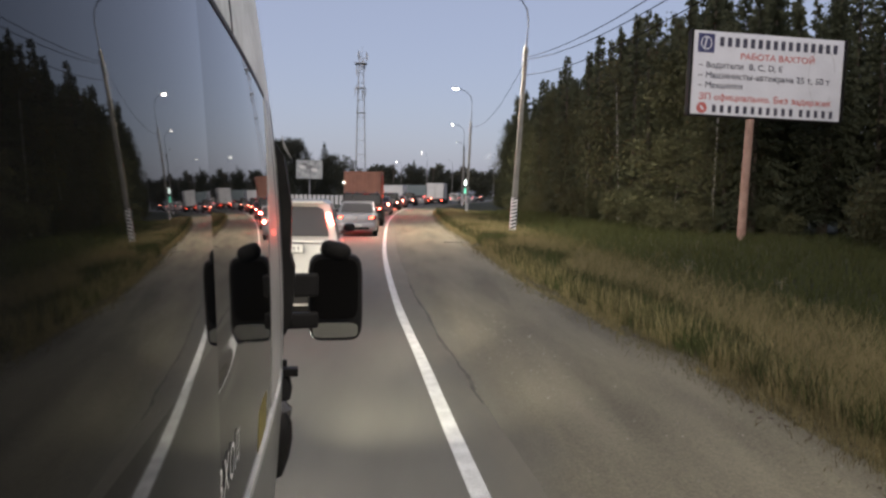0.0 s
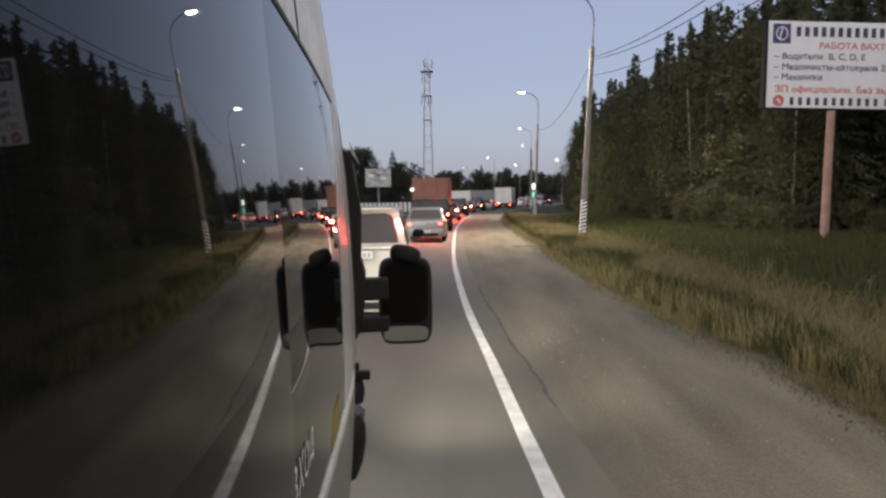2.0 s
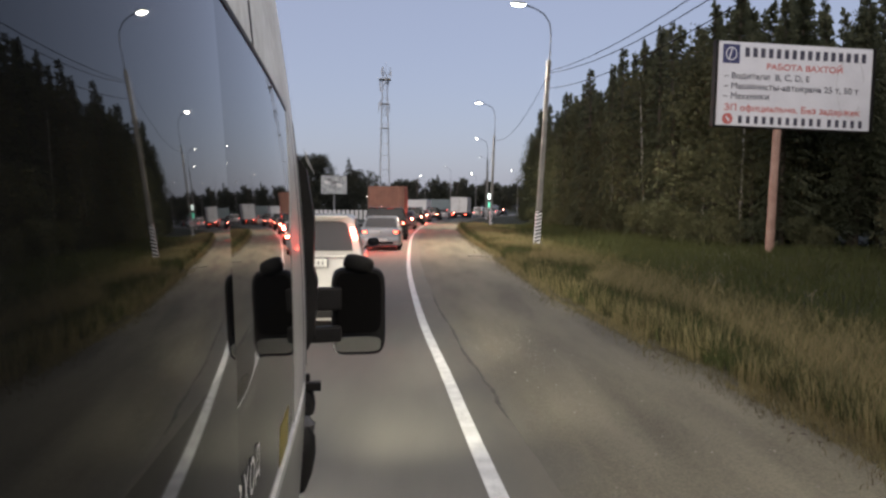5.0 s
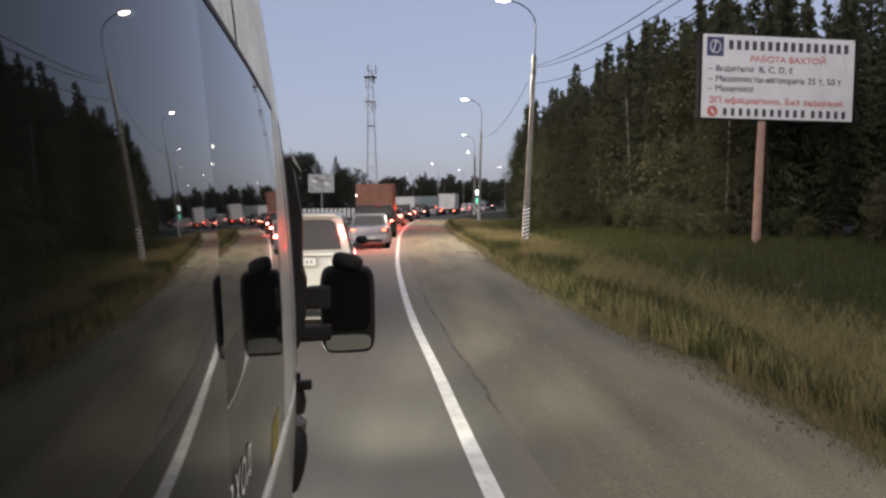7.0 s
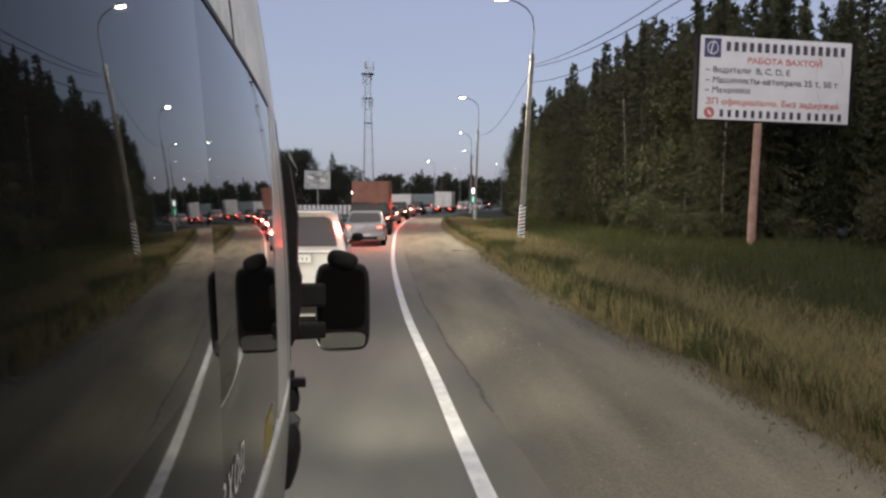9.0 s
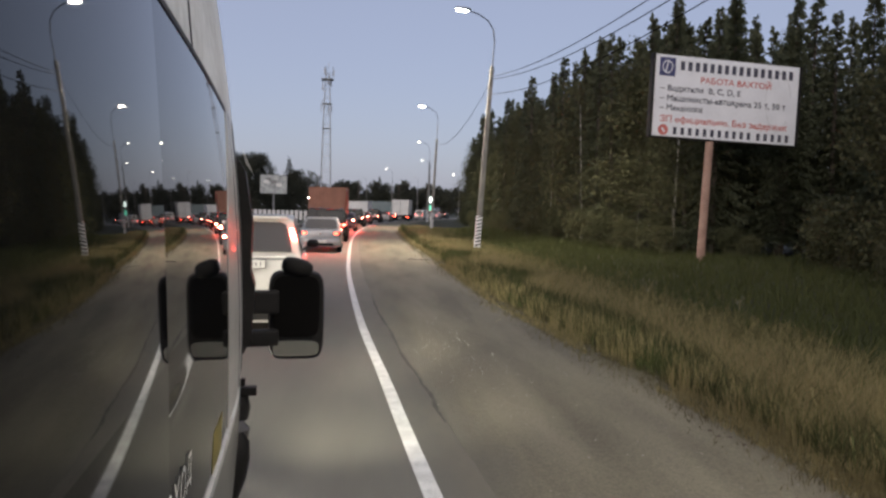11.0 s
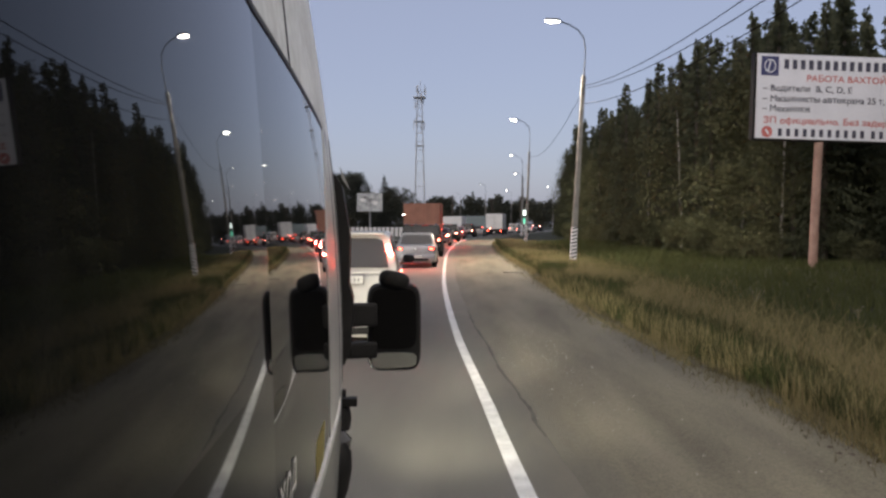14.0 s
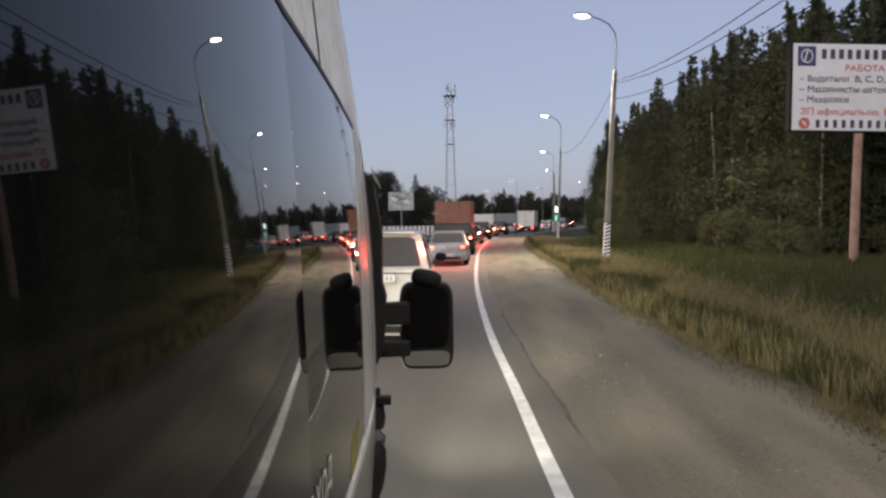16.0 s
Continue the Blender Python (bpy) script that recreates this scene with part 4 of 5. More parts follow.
# ---- billboard ----
def billboard(m):
    ob = thing("billboard", m, "white roadside billboard on a single weathered post", "billboard")
    part("post", Geo().tube([(2.42, 0.2, -5.2), (2.45, 0.2, -2.0), (2.5, 0.2, 1.2)], [0.16, 0.15, 0.14], 14), RUST, ob, "pinkish weathered steel post", smooth=True)
    part("board", Geo().box((3.0, 0.12, 1.5), (6.0, 0.16, 3.0)), WHITE_PAINT, ob, bevel=0.02)
    for x in (-0.06, 6.06):
        part("frame_bar", Geo().box((x, 0.14, 1.5), (0.10, 0.26, 3.06)), PLASTIC, ob, bevel=0.015)
    part("frame_bar", Geo().box((3.0, 0.14, -0.03), (6.2, 0.2, 0.06)), PLASTIC, ob, bevel=0.01)
    for z in (0.4, 1.5, 2.6):
        part("brace_bar", Geo().box((3.0, 0.26, z), (5.9, 0.08, 0.08)), STEEL, ob)
    F = lambda x, z: pose(x, 0.034, z, 90, 0, 0)
    g = Geo()
    g.rings([[(5.15 + (a + 0.04 * math.sin(3 * t)) * 0.55 * math.cos(t), 0.0375, 1.6 + a * 1.15 * math.sin(t)) for t in (0.2 + 5.4 * j / 30 for j in range(31))] for a in (0.92, 1.0)], closed=False)
    part("stain", g, STAIN, ob, "faint grey water stain")
    # firm's name and emblem as plain shapes
    part("emblem", Geo().box((0.48, 0.036, 2.56), (0.64, 0.012, 0.68)), INK_BLUE, ob, "navy square emblem", bevel=0.005)
    for r in (0.24,):
        g = Geo()
        g.rings([[(0.48 + a * math.cos(t) * 0.9, 0.026, 2.56 + a * math.sin(t)) for t in (2 * math.pi * j / 28 for j in range(28))] for a in (0.2, 0.24)], caps=False)
        part("emblem_ring", g, WHITE_PAINT, ob)
    part("emblem_bar", Geo().box((0.45, 0.028, 2.56), (0.05, 0.006, 0.40), Euler((0, 0.25, 0)).to_matrix()), WHITE_PAINT, ob)
    for k in range(16):
        part("title_bar", Geo().box((1.09 + 0.303 * k, 0.036, 2.64), (0.165, 0.012, 0.33)), INK_DARK, ob)
    lettering("РАБОТА ВАХТОЙ", 2.95, 0.30, INK_RED, ob, F(1.86, 2.06))
    lettering("– Водители  B, C, D, E", 3.3, 0.26, INK_DARK, ob, F(0.24, 1.64))
    lettering("– Машинисты-автокрана 25 т, 50 т", 5.25, 0.29, INK_DARK, ob, F(0.24, 1.25))
    lettering("– Механики", 1.75, 0.23, INK_DARK, ob, F(0.24, 0.96))
    lettering("ЗП официально. Без задержек", 5.3, 0.31, INK_RED, ob, F(0.30, 0.47))
    part("phone_disc", Geo().rings([[(0.44 + 0.2 * math.cos(t), y, 0.24 + 0.2 * math.sin(t)) for t in (2 * math.pi * j / 24 for j in range(24))] for y in (0.03, 0.042)]), INK_RED, ob)
    part("phone_mark", Geo().box((0.44, 0.026, 0.24), (0.07, 0.006, 0.2), Euler((0, -0.7, 0)).to_matrix()), WHITE_PAINT, ob)
    for k in range(16):
        part("number_bar", Geo().box((0.92 + 0.307 * k + (0.1 if k > 10 else 0), 0.036, 0.23), (0.135, 0.012, 0.27)), INK_DARK, ob)
    return ob


billboard(pose(10.25, 26.6, 4.82, 0, 1.3, 6.0))

# ---- lattice mast, small hoarding, fence, far lit sign ----
mast = thing("radio_mast", pose(-15.6, 250, 0) @ Matrix.Diagonal((0.78, 0.78, 0.95, 1)), "tall lattice steel radio mast with antennas", "radio mast")
for sx, sy in ((-1, -1), (1, -1), (1, 1), (-1, 1)):
    part("leg", Geo().tube([(sx * 2.2, sy * 2.2, 0), (sx * 1.9, sy * 1.9, 15), (sx * 1.25, sy * 1.25, 38), (sx * 0.9, sy * 0.9, 48)], [0.20, 0.18, 0.15, 0.12], 6), MAST, mast)
rr = lambda z: float(np.interp(z, [0, 15, 38, 48], [2.2, 1.9, 1.25, 0.9]))
for z in (5, 10.5, 15, 20, 24, 28, 31, 34, 37, 40, 43, 45.5, 48):
    for (ax, ay), (bx, by) in (((-1, -1), (1, -1)), ((1, -1), (1, 1)), ((1, 1), (-1, 1)), ((-1, 1), (-1, -1))):
        r, q = rr(z), rr(max(z - 4, 0))
        part("brace", Geo().tube([(ax * r, ay * r, z), (bx * r, by * r, z)], 0.05, 5), MAST, mast)
        part("brace", Geo().tube([(ax * q, ay * q, max(z - 4, 0)), (bx * r, by * r, z)], 0.03, 5), MAST, mast)
for z, r in ((29.5, 1.9), (38, 1.9), (46.5, 2.6)):
    part("platform", Geo().box((0, 0, z), (2 * r, 2 * r, 0.22)), MAST, mast)
aq = random.Random(17)
for k in range(17):
    a, r = k * 0.7, aq.uniform(1.7, 2.7)
    z, t = (48.4, 45.0, 37.0)[k % 3] + aq.uniform(-1.2, 1.2), aq.uniform(1.6, 3.4)
    part("antenna", Geo().box((r * math.cos(a), r * math.sin(a), z), (0.30, 0.22, t)).tube([(0, 0, z - 0.4), (r * math.cos(a), r * math.sin(a), z - 0.4)], 0.05, 5), MAST if k % 4 else STEEL, mast)
part("spike", Geo().tube([(0.4, 0, 48), (0.4, 0, 52.5)], 0.08, 5).tube([(-0.5, 0, 48), (-0.5, 0, 51)], 0.08, 5), MAST, mast)

small = thing("small_billboard", pose(-19.6, 150, 0), "distant grey and white poster billboard on a post", "billboard")
part("post", Geo().tube([(0, 0.3, 0), (0, 0.3, 6)], 0.2, 10), STEEL, small)
part("board", Geo().box((0, 0, 6.1), (5.2, 0.3, 3.7)), POSTER, small, bevel=0.03)
pq = random.Random(3)
for k in range(9):
    x, z, r = pq.uniform(-1.7, 1.7), pq.uniform(5.0, 7.1), pq.uniform(0.25, 0.6)
    part("poster_patch", Geo().rings([[(x + 1.3 * r * math.cos(t) * (1 + 0.25 * math.sin(3 * t + k)), y, z + 0.8 * r * math.sin(t)) for t in (2 * math.pi * j / 14 for j in range(14))] for y in (-0.164 - 0.004 * k, -0.15)]), (STEEL, TARP_WHITE, POSTER)[k % 3], small)
flood = thing("yard_lamp", pose(-11.8, 140, 0), "low yard lamp on a thin post, lit white", "lamp")
part("post", Geo().tube([(0, 0, -0.3), (0, 0, 3.3)], [0.06, 0.05], 8), STEEL, flood)
part("lamp_glass", Geo().ball((0, 0, 3.45), (0.13, 0.13, 0.11), 8, 14), LAMP_GLOW, flood, "bright white lamp glass", smooth=True)
fence = thing("parapet_fence", pose(-9.2, 104, 0, 0, 0, -2), "low fence of pale concrete posts along the far road side", "fence")
for k in range(30):
    part("fence_post", Geo().box((-0.62 * k, 0, 0.48), (0.40, 0.22, 1.56)), TARP_WHITE, fence, bevel=0.02)
for z in (0.35, 1.1):
    part("fence_rail", Geo().box((-9.0, 0.16, z), (18.6, 0.08, 0.16)), CONCRETE, fence, bevel=0.01)
totem = thing("fuel_station_sign", pose(13.2, 170, 0), "tall lit green and white price sign", "sign")
part("pylon", Geo().box((0, 0, 2.6), (1.5, 0.4, 5.2)), BLACK_PAINT, totem, bevel=0.04)
part("green_panel", Geo().box((0, -0.22, 2.2), (1.2, 0.06, 1.5)), GREEN_GLOW, totem)
part("white_panel", Geo().box((0, -0.22, 4.2), (1.2, 0.06, 1.2)), WHITE_GLOW, totem)
for x, y in ((-2.2, 120.0), (4.8, 135.0), (9.5, 128.0)):
    u = thing("utility_pole", pose(x, y, 0), "plain dark wooden utility pole", "pole", "utility poles")
    part("pole", Geo().tube([(0, 0, -0.3), (0, 0, 6.4)], [0.13, 0.10], 8), BARK, u)
    part("crossarm", Geo().box((0, 0, 6.0), (1.2, 0.1, 0.1)), BARK, u)


# ---- trees ----
rng = random.Random(4)


def spruce_meshes(h, r, seed, needles=NEEDLES, whorls=58):
    q = random.Random(seed)
    v, f = [], []
    for i in range(whorls):
        t = (i + q.uniform(-0.3, 0.3)) / whorls
        z = h * (0.08 + 0.92 * t)
        reach = r * (1 - t) ** 0.92 * q.uniform(0.85, 1.12) + 0.05
        for b in range(q.randint(6, 9)):
            a = q.uniform(0, 2 * math.pi)
            ln = reach * q.uniform(0.55, 1.15)
            lift = q.uniform(-0.6, 0.6) * h / whorls
            d = Vector((math.cos(a), math.sin(a), q.uniform(-0.45, 0.05) + 0.75 * t * t))
            s = Vector((-math.sin(a), math.cos(a), 0))
            n = max(3, int(ln / 0.22))
            for k in range(n):
                u = (k + 0.6) / n
                c = Vector((0, 0, z + lift)) + d * ln * u - Vector((0, 0, 0.25 * ln * u * u * (1 - t)))
                for sd in (-1, 1):
                    tip = c + s * sd * (0.34 * (1 - u) * ln + 0.04 + 0.07 * (1 - t)) * q.uniform(0.4, 1.3) + d * q.uniform(0.08, 0.26) - Vector((0, 0, q.uniform(0.0, 0.26)))
                    k0 = len(v)
                    v += [tuple(c - d * 0.07), tuple(c + d * 0.09 + Vector((0, 0, q.uniform(-0.03, 0.08)))), tuple(tip)]
                    f.append((k0, k0 + 1, k0 + 2))
    crown = Geo()
    crown.v, crown.f = v, f
    trunk = Geo().tube([(0, 0, -0.3), (0, 0, h * 0.5), (0, 0, h * 0.98)], [h * 0.013, h * 0.009, 0.01], 7)
    return trunk.mesh("trunk", BARK, True), crown.mesh("crown", needles)


def leafy_meshes(h, r, seed, bark, leaves=LEAVES, count=7000, leaf=0.092, low=0.14, taper=0.7, limb_count=26, clump=(0.14, 0.30)):
    q = random.Random(seed)
    trunk, limbs, tips = Geo(), Geo(), []
    bend = [q.uniform(-0.25, 0.25) for _ in range(4)]
    spine = [Vector((bend[0] * t, bend[1] * t * t, h * 0.9 * t)) for t in np.linspace(0, 1, 6)]
    spine[0].z = -0.3
    trunk.tube(spine, [h * 0.010, h * 0.009, h * 0.0075, h * 0.006, h * 0.004, 0.01], 7)
    for k in range(limb_count):
        t = low + (0.96 - low) * (k + q.random()) / limb_count
        base = Vector((bend[0] * t, bend[1] * t * t, h * 0.9 * t))
        a = q.uniform(0, 2 * math.pi)
        ln = r * q.uniform(0.5, 1.0) * (1.15 - taper * t)
        end = base + Vector((math.cos(a) * ln, math.sin(a) * ln, ln * q.uniform(0.3, 1.0)))
        limbs.tube([base, base.lerp(end, 0.5) + Vector((0, 0, 0.1)), end], [h * 0.003, h * 0.002, 0.008], 5)
        tips += [base.lerp(end, s) for s in (0.55, 0.8, 1.0)]
    tips += [spine[-1], spine[-2]]
    v, f = [], []
    clumps = [(c, r * q.uniform(*clump) * (1.25 - 0.6 * taper * c.z / h)) for c in tips]
    for _ in range(count):
        c, s = q.choice(clumps)
        p = c + Vector([max(-1.2, min(1.2, q.gauss(0, 0.7))) * s for _ in range(3)])
        e = leaf * q.uniform(0.6, 1.5)
        d1 = Vector((q.gauss(0, 1), q.gauss(0, 1), q.gauss(0, 1))).normalized() * e
        d2 = d1.cross(Vector((q.gauss(0, 1), q.gauss(0, 1), q.gauss(0, 1)))).normalized() * e * 0.7
        k0 = len(v)
        v += [tuple(p - d1), tuple(p + d2), tuple(p + d1 - d2 * 0.6)]
        f.append((k0, k0 + 1, k0 + 2))
    crown = Geo()
    crown.v, crown.f = v, f
    return trunk.mesh("trunk", bark, True), crown.mesh("crown", leaves), limbs.mesh("branchwork", BARK, True)


def tree(meshes, m, name, label, group="roadside forest"):
    ob = thing(name, m, label, "tree", group)
    part("trunk", meshes[0], None, ob)
    part("crown", meshes[1], None, ob)
    if len(meshes) > 2:
        tagged(part("branchwork", meshes[2], None, ob), kind="stuff")
    return ob


def pine_meshes(h, r, seed):
    return leafy_meshes(h, r, seed, BARK, NEEDLES, 6800, 0.088, 0.24, 1.0, 46, (0.13, 0.22))


PINE = [(pine_meshes(h, r, s), h) for h, r, s in ((12.0, 2.1, 31), (12.5, 1.9, 32), (11.0, 2.2, 33))]
SPRUCE = [(spruce_meshes(h, r, s), h) for h, r, s in ((11.5, 2.0, 1), (13.0, 2.2, 2), (9.5, 1.9, 3), (12.2, 1.8, 4))]
ASPEN = [(leafy_meshes(h, r, s, b), h) for h, r, s, b in ((9.5, 2.6, 5, BIRCH), (11.0, 2.8, 6, BIRCH), (8.0, 2.4, 7, BARK))]
BUSH = [leafy_meshes(h, r, s, BARK, LEAVES, 2200, 0.066, 0.05) for h, r, s in ((2.2, 1.3, 8), (1.6, 1.1, 9))]


def forest_edge(y):
    return verge(y) + float(np.interp(y, [0, 12, 20, 27, 30, 34, 40, 60, 100, 160], [10.0, 10.5, 12.8, 15.5, 11.2, 10.4, 11.0, 10.6, 8.6, 6.5]))


SLIM_SPRUCE = [(spruce_meshes(h, r, s, NEEDLES, 44), h) for h, r, s in ((12.0, 1.5, 41), (12.6, 1.7, 42), (11.6, 1.35, 43), (12.2, 1.6, 44), (11.8, 1.8, 45))]
SLIM_LEAFY = [(leafy_meshes(h, r, s, b, LEAVES, 4200, 0.09, 0.10, 0.6, 24, (0.16, 0.32)), h) for h, r, s, b in ((9.5, 2.3, 51, BIRCH), (10.5, 2.0, 52, BARK), (9.0, 2.4, 53, BIRCH))]
stand = [(y, row, True) for y in np.arange(4, 36, 1.15) for row in range(6)]
stand += [(y, row, False) for y in np.arange(36, 92, 0.95) for row in range(4)]
stand += [(y, row, False) for y in np.arange(92, 150, 1.5) for row in range(2)]
for y, row, near in stand:
    yy = y + rng.uniform(-0.7, 0.7)
    x = forest_edge(yy) + row * (2.6 if near else 2.1) + rng.uniform(-0.8, 1.3)
    if 19 < yy < 29.5 and x < 18.8:
        continue
    mix = rng.random()
    if mix < (0.40 if row == 0 else 0.72):
        (meshes, h), name, label = rng.choice(SPRUCE if near and row < 2 else SLIM_SPRUCE), "spruce", "dark green spruce at the forest edge"
    elif near and row < 3 and mix < (0.56 if row == 0 else 0.86):
        (meshes, h), name, label = rng.choice(PINE), "pine", "dark pine with a domed crown in the forest"
    else:
        k = rng.randrange(3)
        (meshes, h), name = (ASPEN if near and row < 2 else SLIM_LEAFY)[k], "aspen" if k == (2 if near and row < 2 else 1) else "birch"
        label = "slender birch with pale trunk and dull leaves" if name == "birch" else "leafy aspen with dull green leaves"
    tall = float(np.interp(yy, [0, 16, 26, 34, 45, 60, 80, 110, 150], [9.0, 9.6, 10.6, 11.5, 12.3, 12.6, 12.5, 11.6, 9.2]))
    s = tall / h * rng.uniform(0.93, 1.04) * (1.0 if name == "spruce" else 0.94 if name == "pine" else rng.uniform(0.62, 0.90))
    m = pose(x, yy, ground_z(x, yy), rng.uniform(-2, 2), rng.uniform(-2, 2), rng.uniform(0, 360)) @ Matrix.Scale(s, 4)
    tree(meshes, m, name, label)
for y in np.arange(8, 110, 1.25):
    x = forest_edge(y) - rng.uniform(-0.6, 1.8)
    s = rng.uniform(0.5, 1.1)
    b = thing("bush", pose(x, y, ground_z(x, y), 0, 0, rng.uniform(0, 360)) @ Matrix.Scale(s, 4), "low dark bush at the forest edge", "bush", "forest edge bushes")
    k = rng.randrange(2)
    part("stem", BUSH[k][0], None, b)
    part("crown", BUSH[k][1], None, b)

FAR_SPRUCE = spruce_meshes(10, 2.9, 21, LEAVES_FAR, 30)
FAR_LEAFY = leafy_meshes(9, 3.6, 22, BARK, LEAVES_FAR, 1100, 0.36, 0.08, 0.7, 14)
for k in range(190):
    x = -110 + k * 1.45 + rng.uniform(-1.5, 1.5)
    y = 268 + rng.uniform(-12, 25) + max(0, -x) * 0.2
    s = rng.uniform(1.05, 1.42) * (0.85 if k % 2 else 1.0)
    tree(FAR_LEAFY if rng.random() < 0.86 else FAR_SPRUCE, pose(x, y, -0.5, 0, 0, rng.uniform(0, 360)) @ Matrix.Scale(s, 4), "far_tree", "dark far tree in the wood line", "far wood line")
BIG_LEAFY = leafy_meshes(9, 3.6, 23, BARK, LEAVES_FAR, 7000, 0.15, 0.08, 0.8, 34, (0.15, 0.27))
for x, y, s, kind in ((-27, 160, 1.45, 1), (-24.5, 163, 1.5, 1), (-31, 158, 1.6, 1), (-22.6, 168, 1.15, 0), (-19, 172, 1.3, 0), (-17.6, 170, 1.15, 1), (-36, 165, 1.6, 1), (-42, 168, 1.7, 1), (-48, 160, 1.5, 0), (-54, 160, 1.6, 1)):
    tree(FAR_SPRUCE if kind == 0 else BIG_LEAFY, pose(x, y, 0, 0, 0, rng.uniform(0, 360)) @ Matrix.Scale(s, 4), "far_tree", "large dark tree beyond the road", "trees beyond the road")

WISPY = leafy_meshes(9, 2.4, 24, BARK, LEAVES_FAR, 1100, 0.17, 0.22, 0.5, 24, (0.12, 0.24))
for x, y, s in ((-15.2, 200, 1.15), (-17.2, 203, 1.3), (-19.0, 206, 1.1), (-13.6, 208, 0.95)):
    tree(WISPY, pose(x, y, 0, 0, 0, rng.uniform(0, 360)) @ Matrix.Scale(s, 4), "far_tree", "thin half-bare tree beyond the road", "trees beyond the road")


# ---- grass and stones ----
def blades(name, count, place, size, material, label, lean=0.4, width=0.0048):
    q = random.Random(name)
    v, f = [], []
    for _ in range(count):
        x, y = place(q)
        z = ground_z(x, y)
        h = size(q, x, y)
        a = q.uniform(0, 2 * math.pi)
        ww = width * (1 + y / 9)
        dx, dy = math.cos(a) * ww, math.sin(a) * ww
        lx, ly = q.gauss(0, lean) * h, q.gauss(0, lean) * h
        k0 = len(v)
        v += [(x - dx, y - dy, z - 0.02), (x + dx, y + dy, z - 0.02), (x + lx * 0.4 + dx * 0.7, y + ly * 0.4 + dy * 0.7, z + h * 0.6), (x + lx * 0.4 - dx * 0.7, y + ly * 0.4 - dy * 0.7, z + h * 0.6), (x + lx, y + ly, z + h)]
        f += [(k0, k0 + 1, k0 + 2, k0 + 3), (k0 + 3, k0 + 2, k0 + 4)]
    g = Geo()
    g.v, g.f = v, f
    return tagged(part(name, g, material), label, "grass", kind="stuff")


def near_y(q, lo=3.5, hi=75):
    return lo * (hi / lo) ** q.random()


def meadow(q):
    y = near_y(q)
    return verge(y) + 0.05 + (forest_edge(y) - verge(y) + 0.5) * q.random() ** 1.2, y


def patchy(q):
    while True:
        y = near_y(q)
        x = verge(y) - 0.25 + abs(q.gauss(0.9, 1.5))
        if noise.noise((x * 0.45, y * 0.22, 5)) > -0.24:
            return x, y


blades("meadow_grass", 80000, meadow, lambda q, x, y: q.uniform(0.12, 0.38), GRASS_GREEN, "dull green meadow grass beside the road")
blades("dry_grass", 86000, patchy, lambda q, x, y: q.uniform(0.10, 0.46) * min(1, 0.40 + (x - verge(y)) * 0.8), GRASS_DRY, "tall dry yellow grass along the gravel edge", 0.42, 0.0024)


def tall_tuft(q):
    """Uneven clumps along the gravel edge."""
    while True:
        y = near_y(q, 4.0, 24)
        if noise.noise((y * 1.3, 11, 2)) + 0.35 * noise.noise((y * 5.0, 12, 2)) > 0.0:
            return verge(y) + abs(q.gauss(0, 0.40)) - 0.05, y


blades("dry_stalks", 3600, tall_tuft, lambda q, x, y: q.uniform(0.12, 0.5), GRASS_DRY, "tall pale dry stalks at the gravel edge", 0.18, 0.0026)
blades("roadside_grass", 16000, lambda q: (lambda y: (verge(y) + 0.1 + 9 * q.random(), y))(q.uniform(-30, 4)), lambda q, x, y: q.uniform(0.12, 0.4), GRASS_GREEN, "dull green grass behind along the verge", 0.4, 0.009)
plank = thing("plank", pose(1.85, 27.0, 0.0, 0, 0, 75), "flat weathered board lying on the gravel", "plank")
part("board", Geo().box((0, 0, 0.008), (0.22, 0.95, 0.03)), STONE, plank, bevel=0.006)
for x, y, h in ((5.9, 15.2, 0.6), (6.9, 13.2, 0.55)):
    weed = thing("weed", pose(x, y, ground_z(x, y)), "tall weed with small pale flower heads", "plant", "flowering weeds")
    wq = random.Random(int(x * 10))
    part("stem", Geo().tube([(0, 0, -0.05), (0.02, 0, h * 0.5), (0.05, 0.02, h)], [0.006, 0.005, 0.003], 5), GRASS_DRY, weed)
    for k in range(7):
        px, py, pz = wq.uniform(-0.13, 0.17), wq.uniform(-0.12, 0.12), h * wq.uniform(0.75, 1.05)
        part("flower", Geo().ball((px, py, pz), (0.014, 0.014, 0.009), 5, 8).tube([(0.03, 0.01, h * 0.6), (px, py, pz)], 0.0015, 4), STONE, weed)
blades("edge_tufts", 9000, lambda q: (lambda y: (verge(y) + q.gauss(-0.05, 0.22), y))(near_y(q, 3.5, 60)), lambda q, x, y: q.uniform(0.03, 0.13), GRASS_EDGE, "short ragged tufts at the gravel edge", 0.6, 0.003)
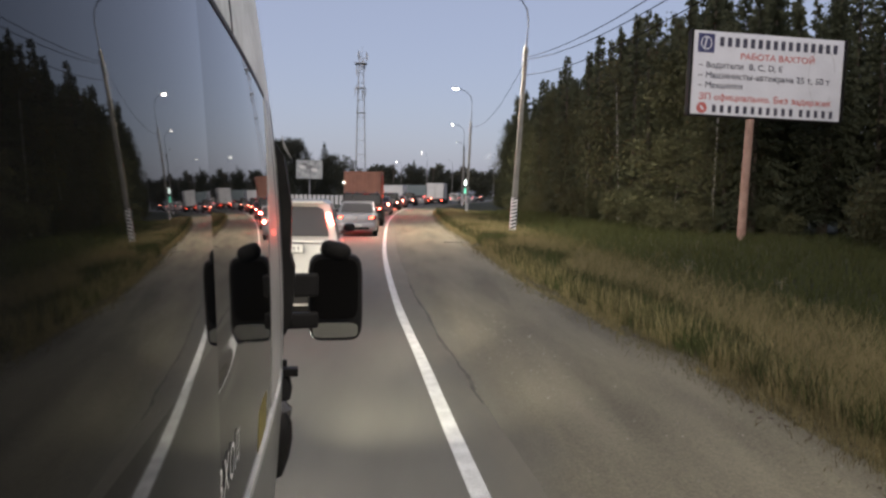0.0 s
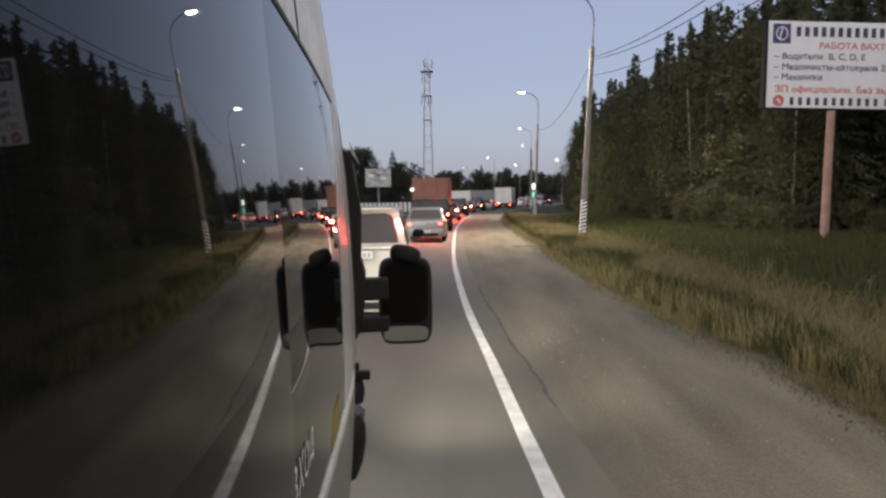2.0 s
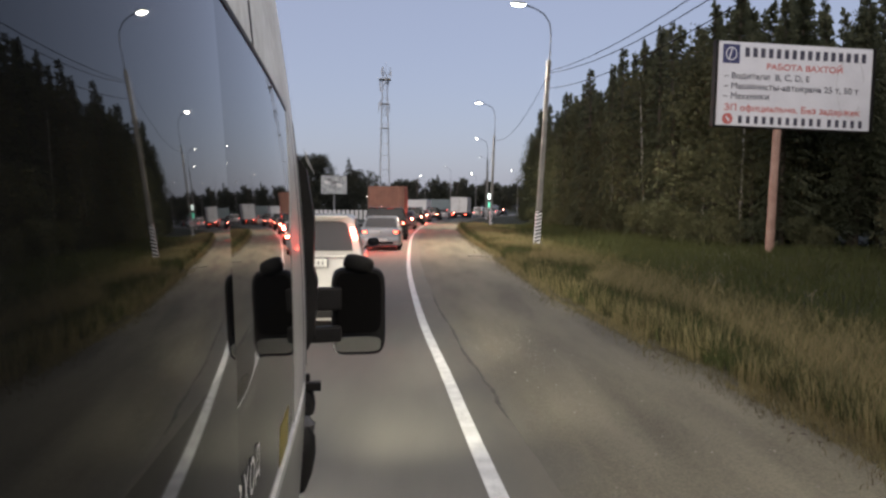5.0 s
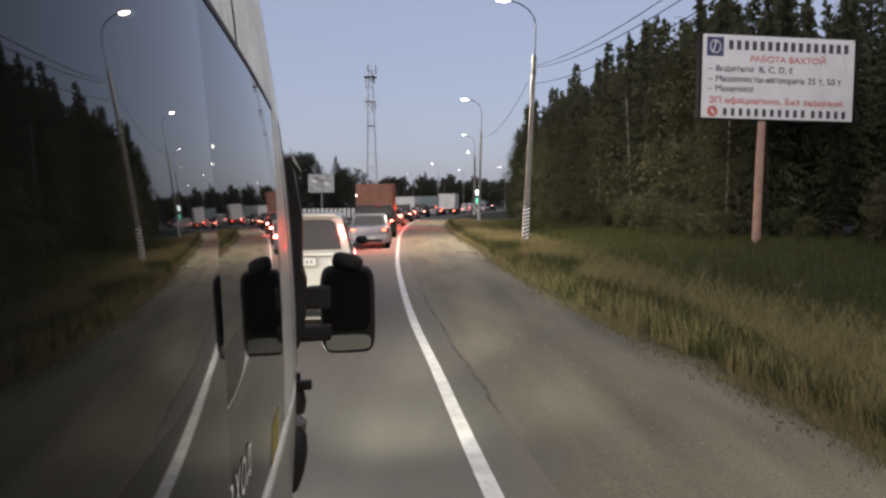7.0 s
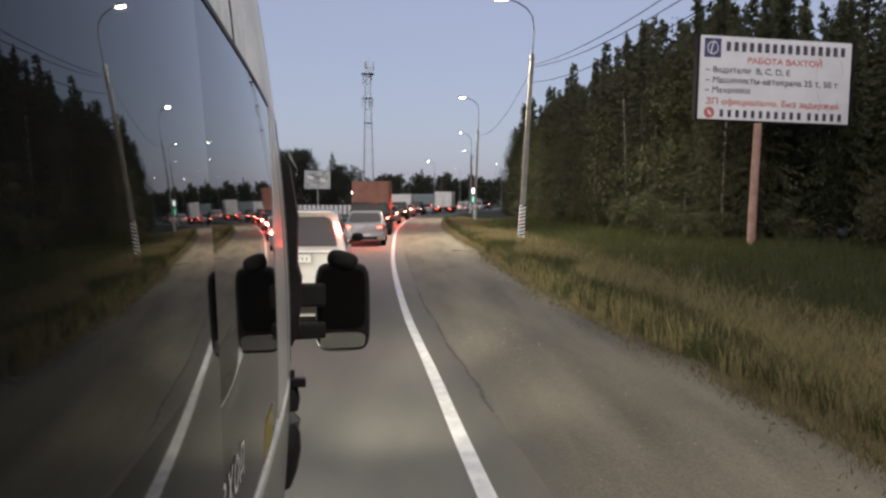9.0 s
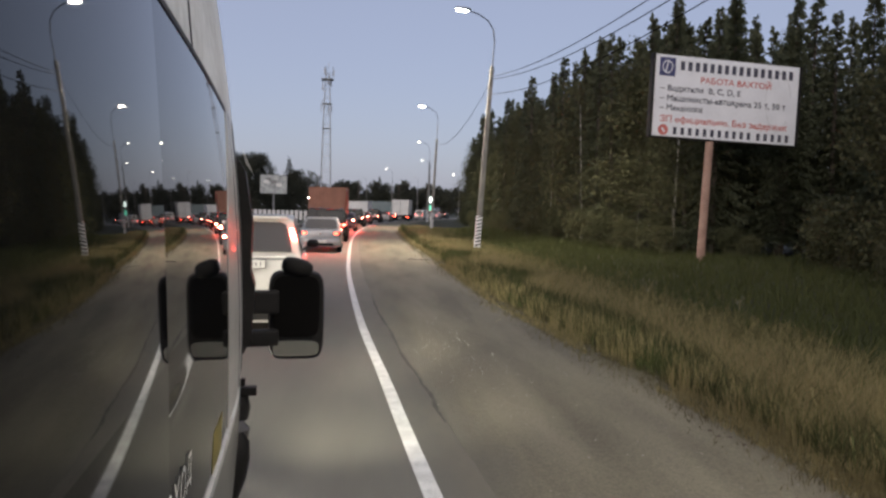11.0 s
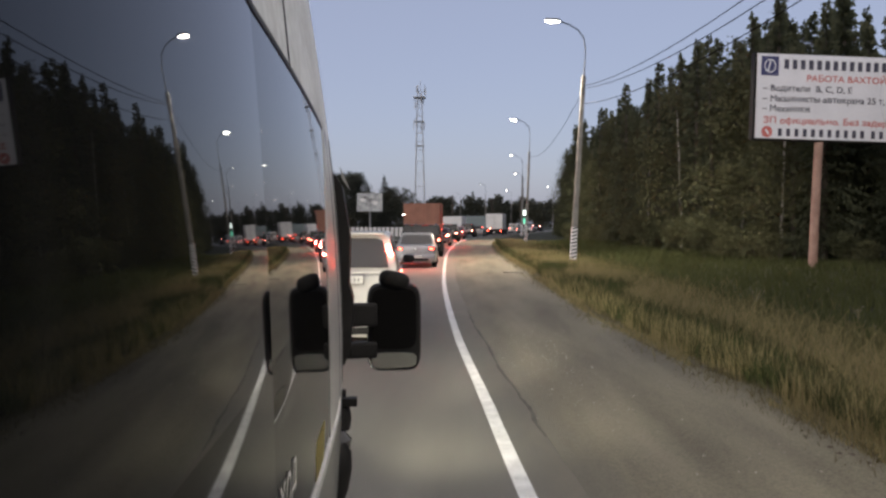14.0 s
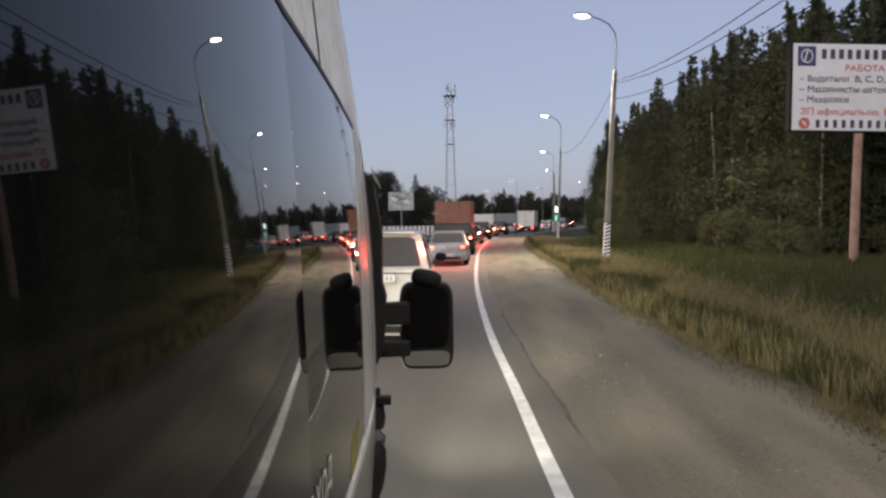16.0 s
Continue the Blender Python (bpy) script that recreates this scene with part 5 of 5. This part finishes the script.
def rubble(name, count, place, size, material, label, category):
    """Many small angular lumps in one mesh."""
    g, q = Geo(), random.Random(name)
    for _ in range(count):
        x, y = place(q)
        r, a = size(q), q.uniform(0, 3)
        z = -0.012 if x < verge(y) - 0.1 else ground_z(x, y)
        g.add([(x + r * sx * math.cos(a + sy), y + r * sx * math.sin(a + sy), z + r * sz) for sx, sy, sz in ((1, 0, 0.1), (q.uniform(0.6, 1), 1.6, 0.15), (1, 3.1, 0.1), (q.uniform(0.5, 1), 4.7, 0.2), (0.4, 0.8, q.uniform(0.5, 0.9)), (0.4, 3.9, q.uniform(0.5, 0.9)))],
              [(0, 1, 4), (1, 2, 4), (2, 5, 4), (2, 3, 5), (3, 0, 5), (0, 4, 5)])
    return tagged(part(name, g, material), label, category, kind="stuff")


def on_shoulder(q):
    y = near_y(q, 3.5, 40)
    return line_x(y) + 0.6 + (verge(y) - line_x(y) - 0.4) * q.random() ** 0.7, y


def crumb_patch(q):
    y = q.gauss(9.6, 1.5)
    return line_x(y) + q.gauss(1.05, 0.34), y


def verge_clod(q):
    while True:
        y = near_y(q, 3.6, 30)
        if noise.noise((y * 0.9, 21, 2)) > -0.1:
            return verge(y) + q.gauss(-0.10, 0.13), y


rubble("gravel_stones", 620, on_shoulder, lambda q: q.uniform(0.005, 0.015) * (1 if q.random() < 0.9 else 1.8), STONE, "small loose stones on the gravel shoulder", "stones")
rubble("pale_crumbs", 210, crumb_patch, lambda q: q.uniform(0.005, 0.013), CRUMB, "pale crumbs of broken asphalt on the shoulder", "stones")
rubble("verge_clods", 300, verge_clod, lambda q: q.uniform(0.008, 0.026), CLOD, "dark clods of earth along the gravel edge", "clods")
g = Geo()
g.rings([[(line_x(y) + 0.375 + 0.05 * (noise.noise((0.5 * y, 3, 1)) + 0.5 * noise.noise((1.9 * y, 7, 1))) + 0.01 * noise.noise((6.0 * y, 6, 3)) + dx * w, y, 0.002) for dx in (-1, 1)]
         for y, w in ((6.2 + 0.06 * k, 0.006 + 0.024 * abs(math.sin(k * 0.11)) * (0.6 + 0.8 * noise.noise((k * 0.4, 1, 1)))) for k in range(150))], closed=False)
tagged(part("edge_crack", g, CRACK), "dark ragged crack along the asphalt edge", "crack", kind="structure")
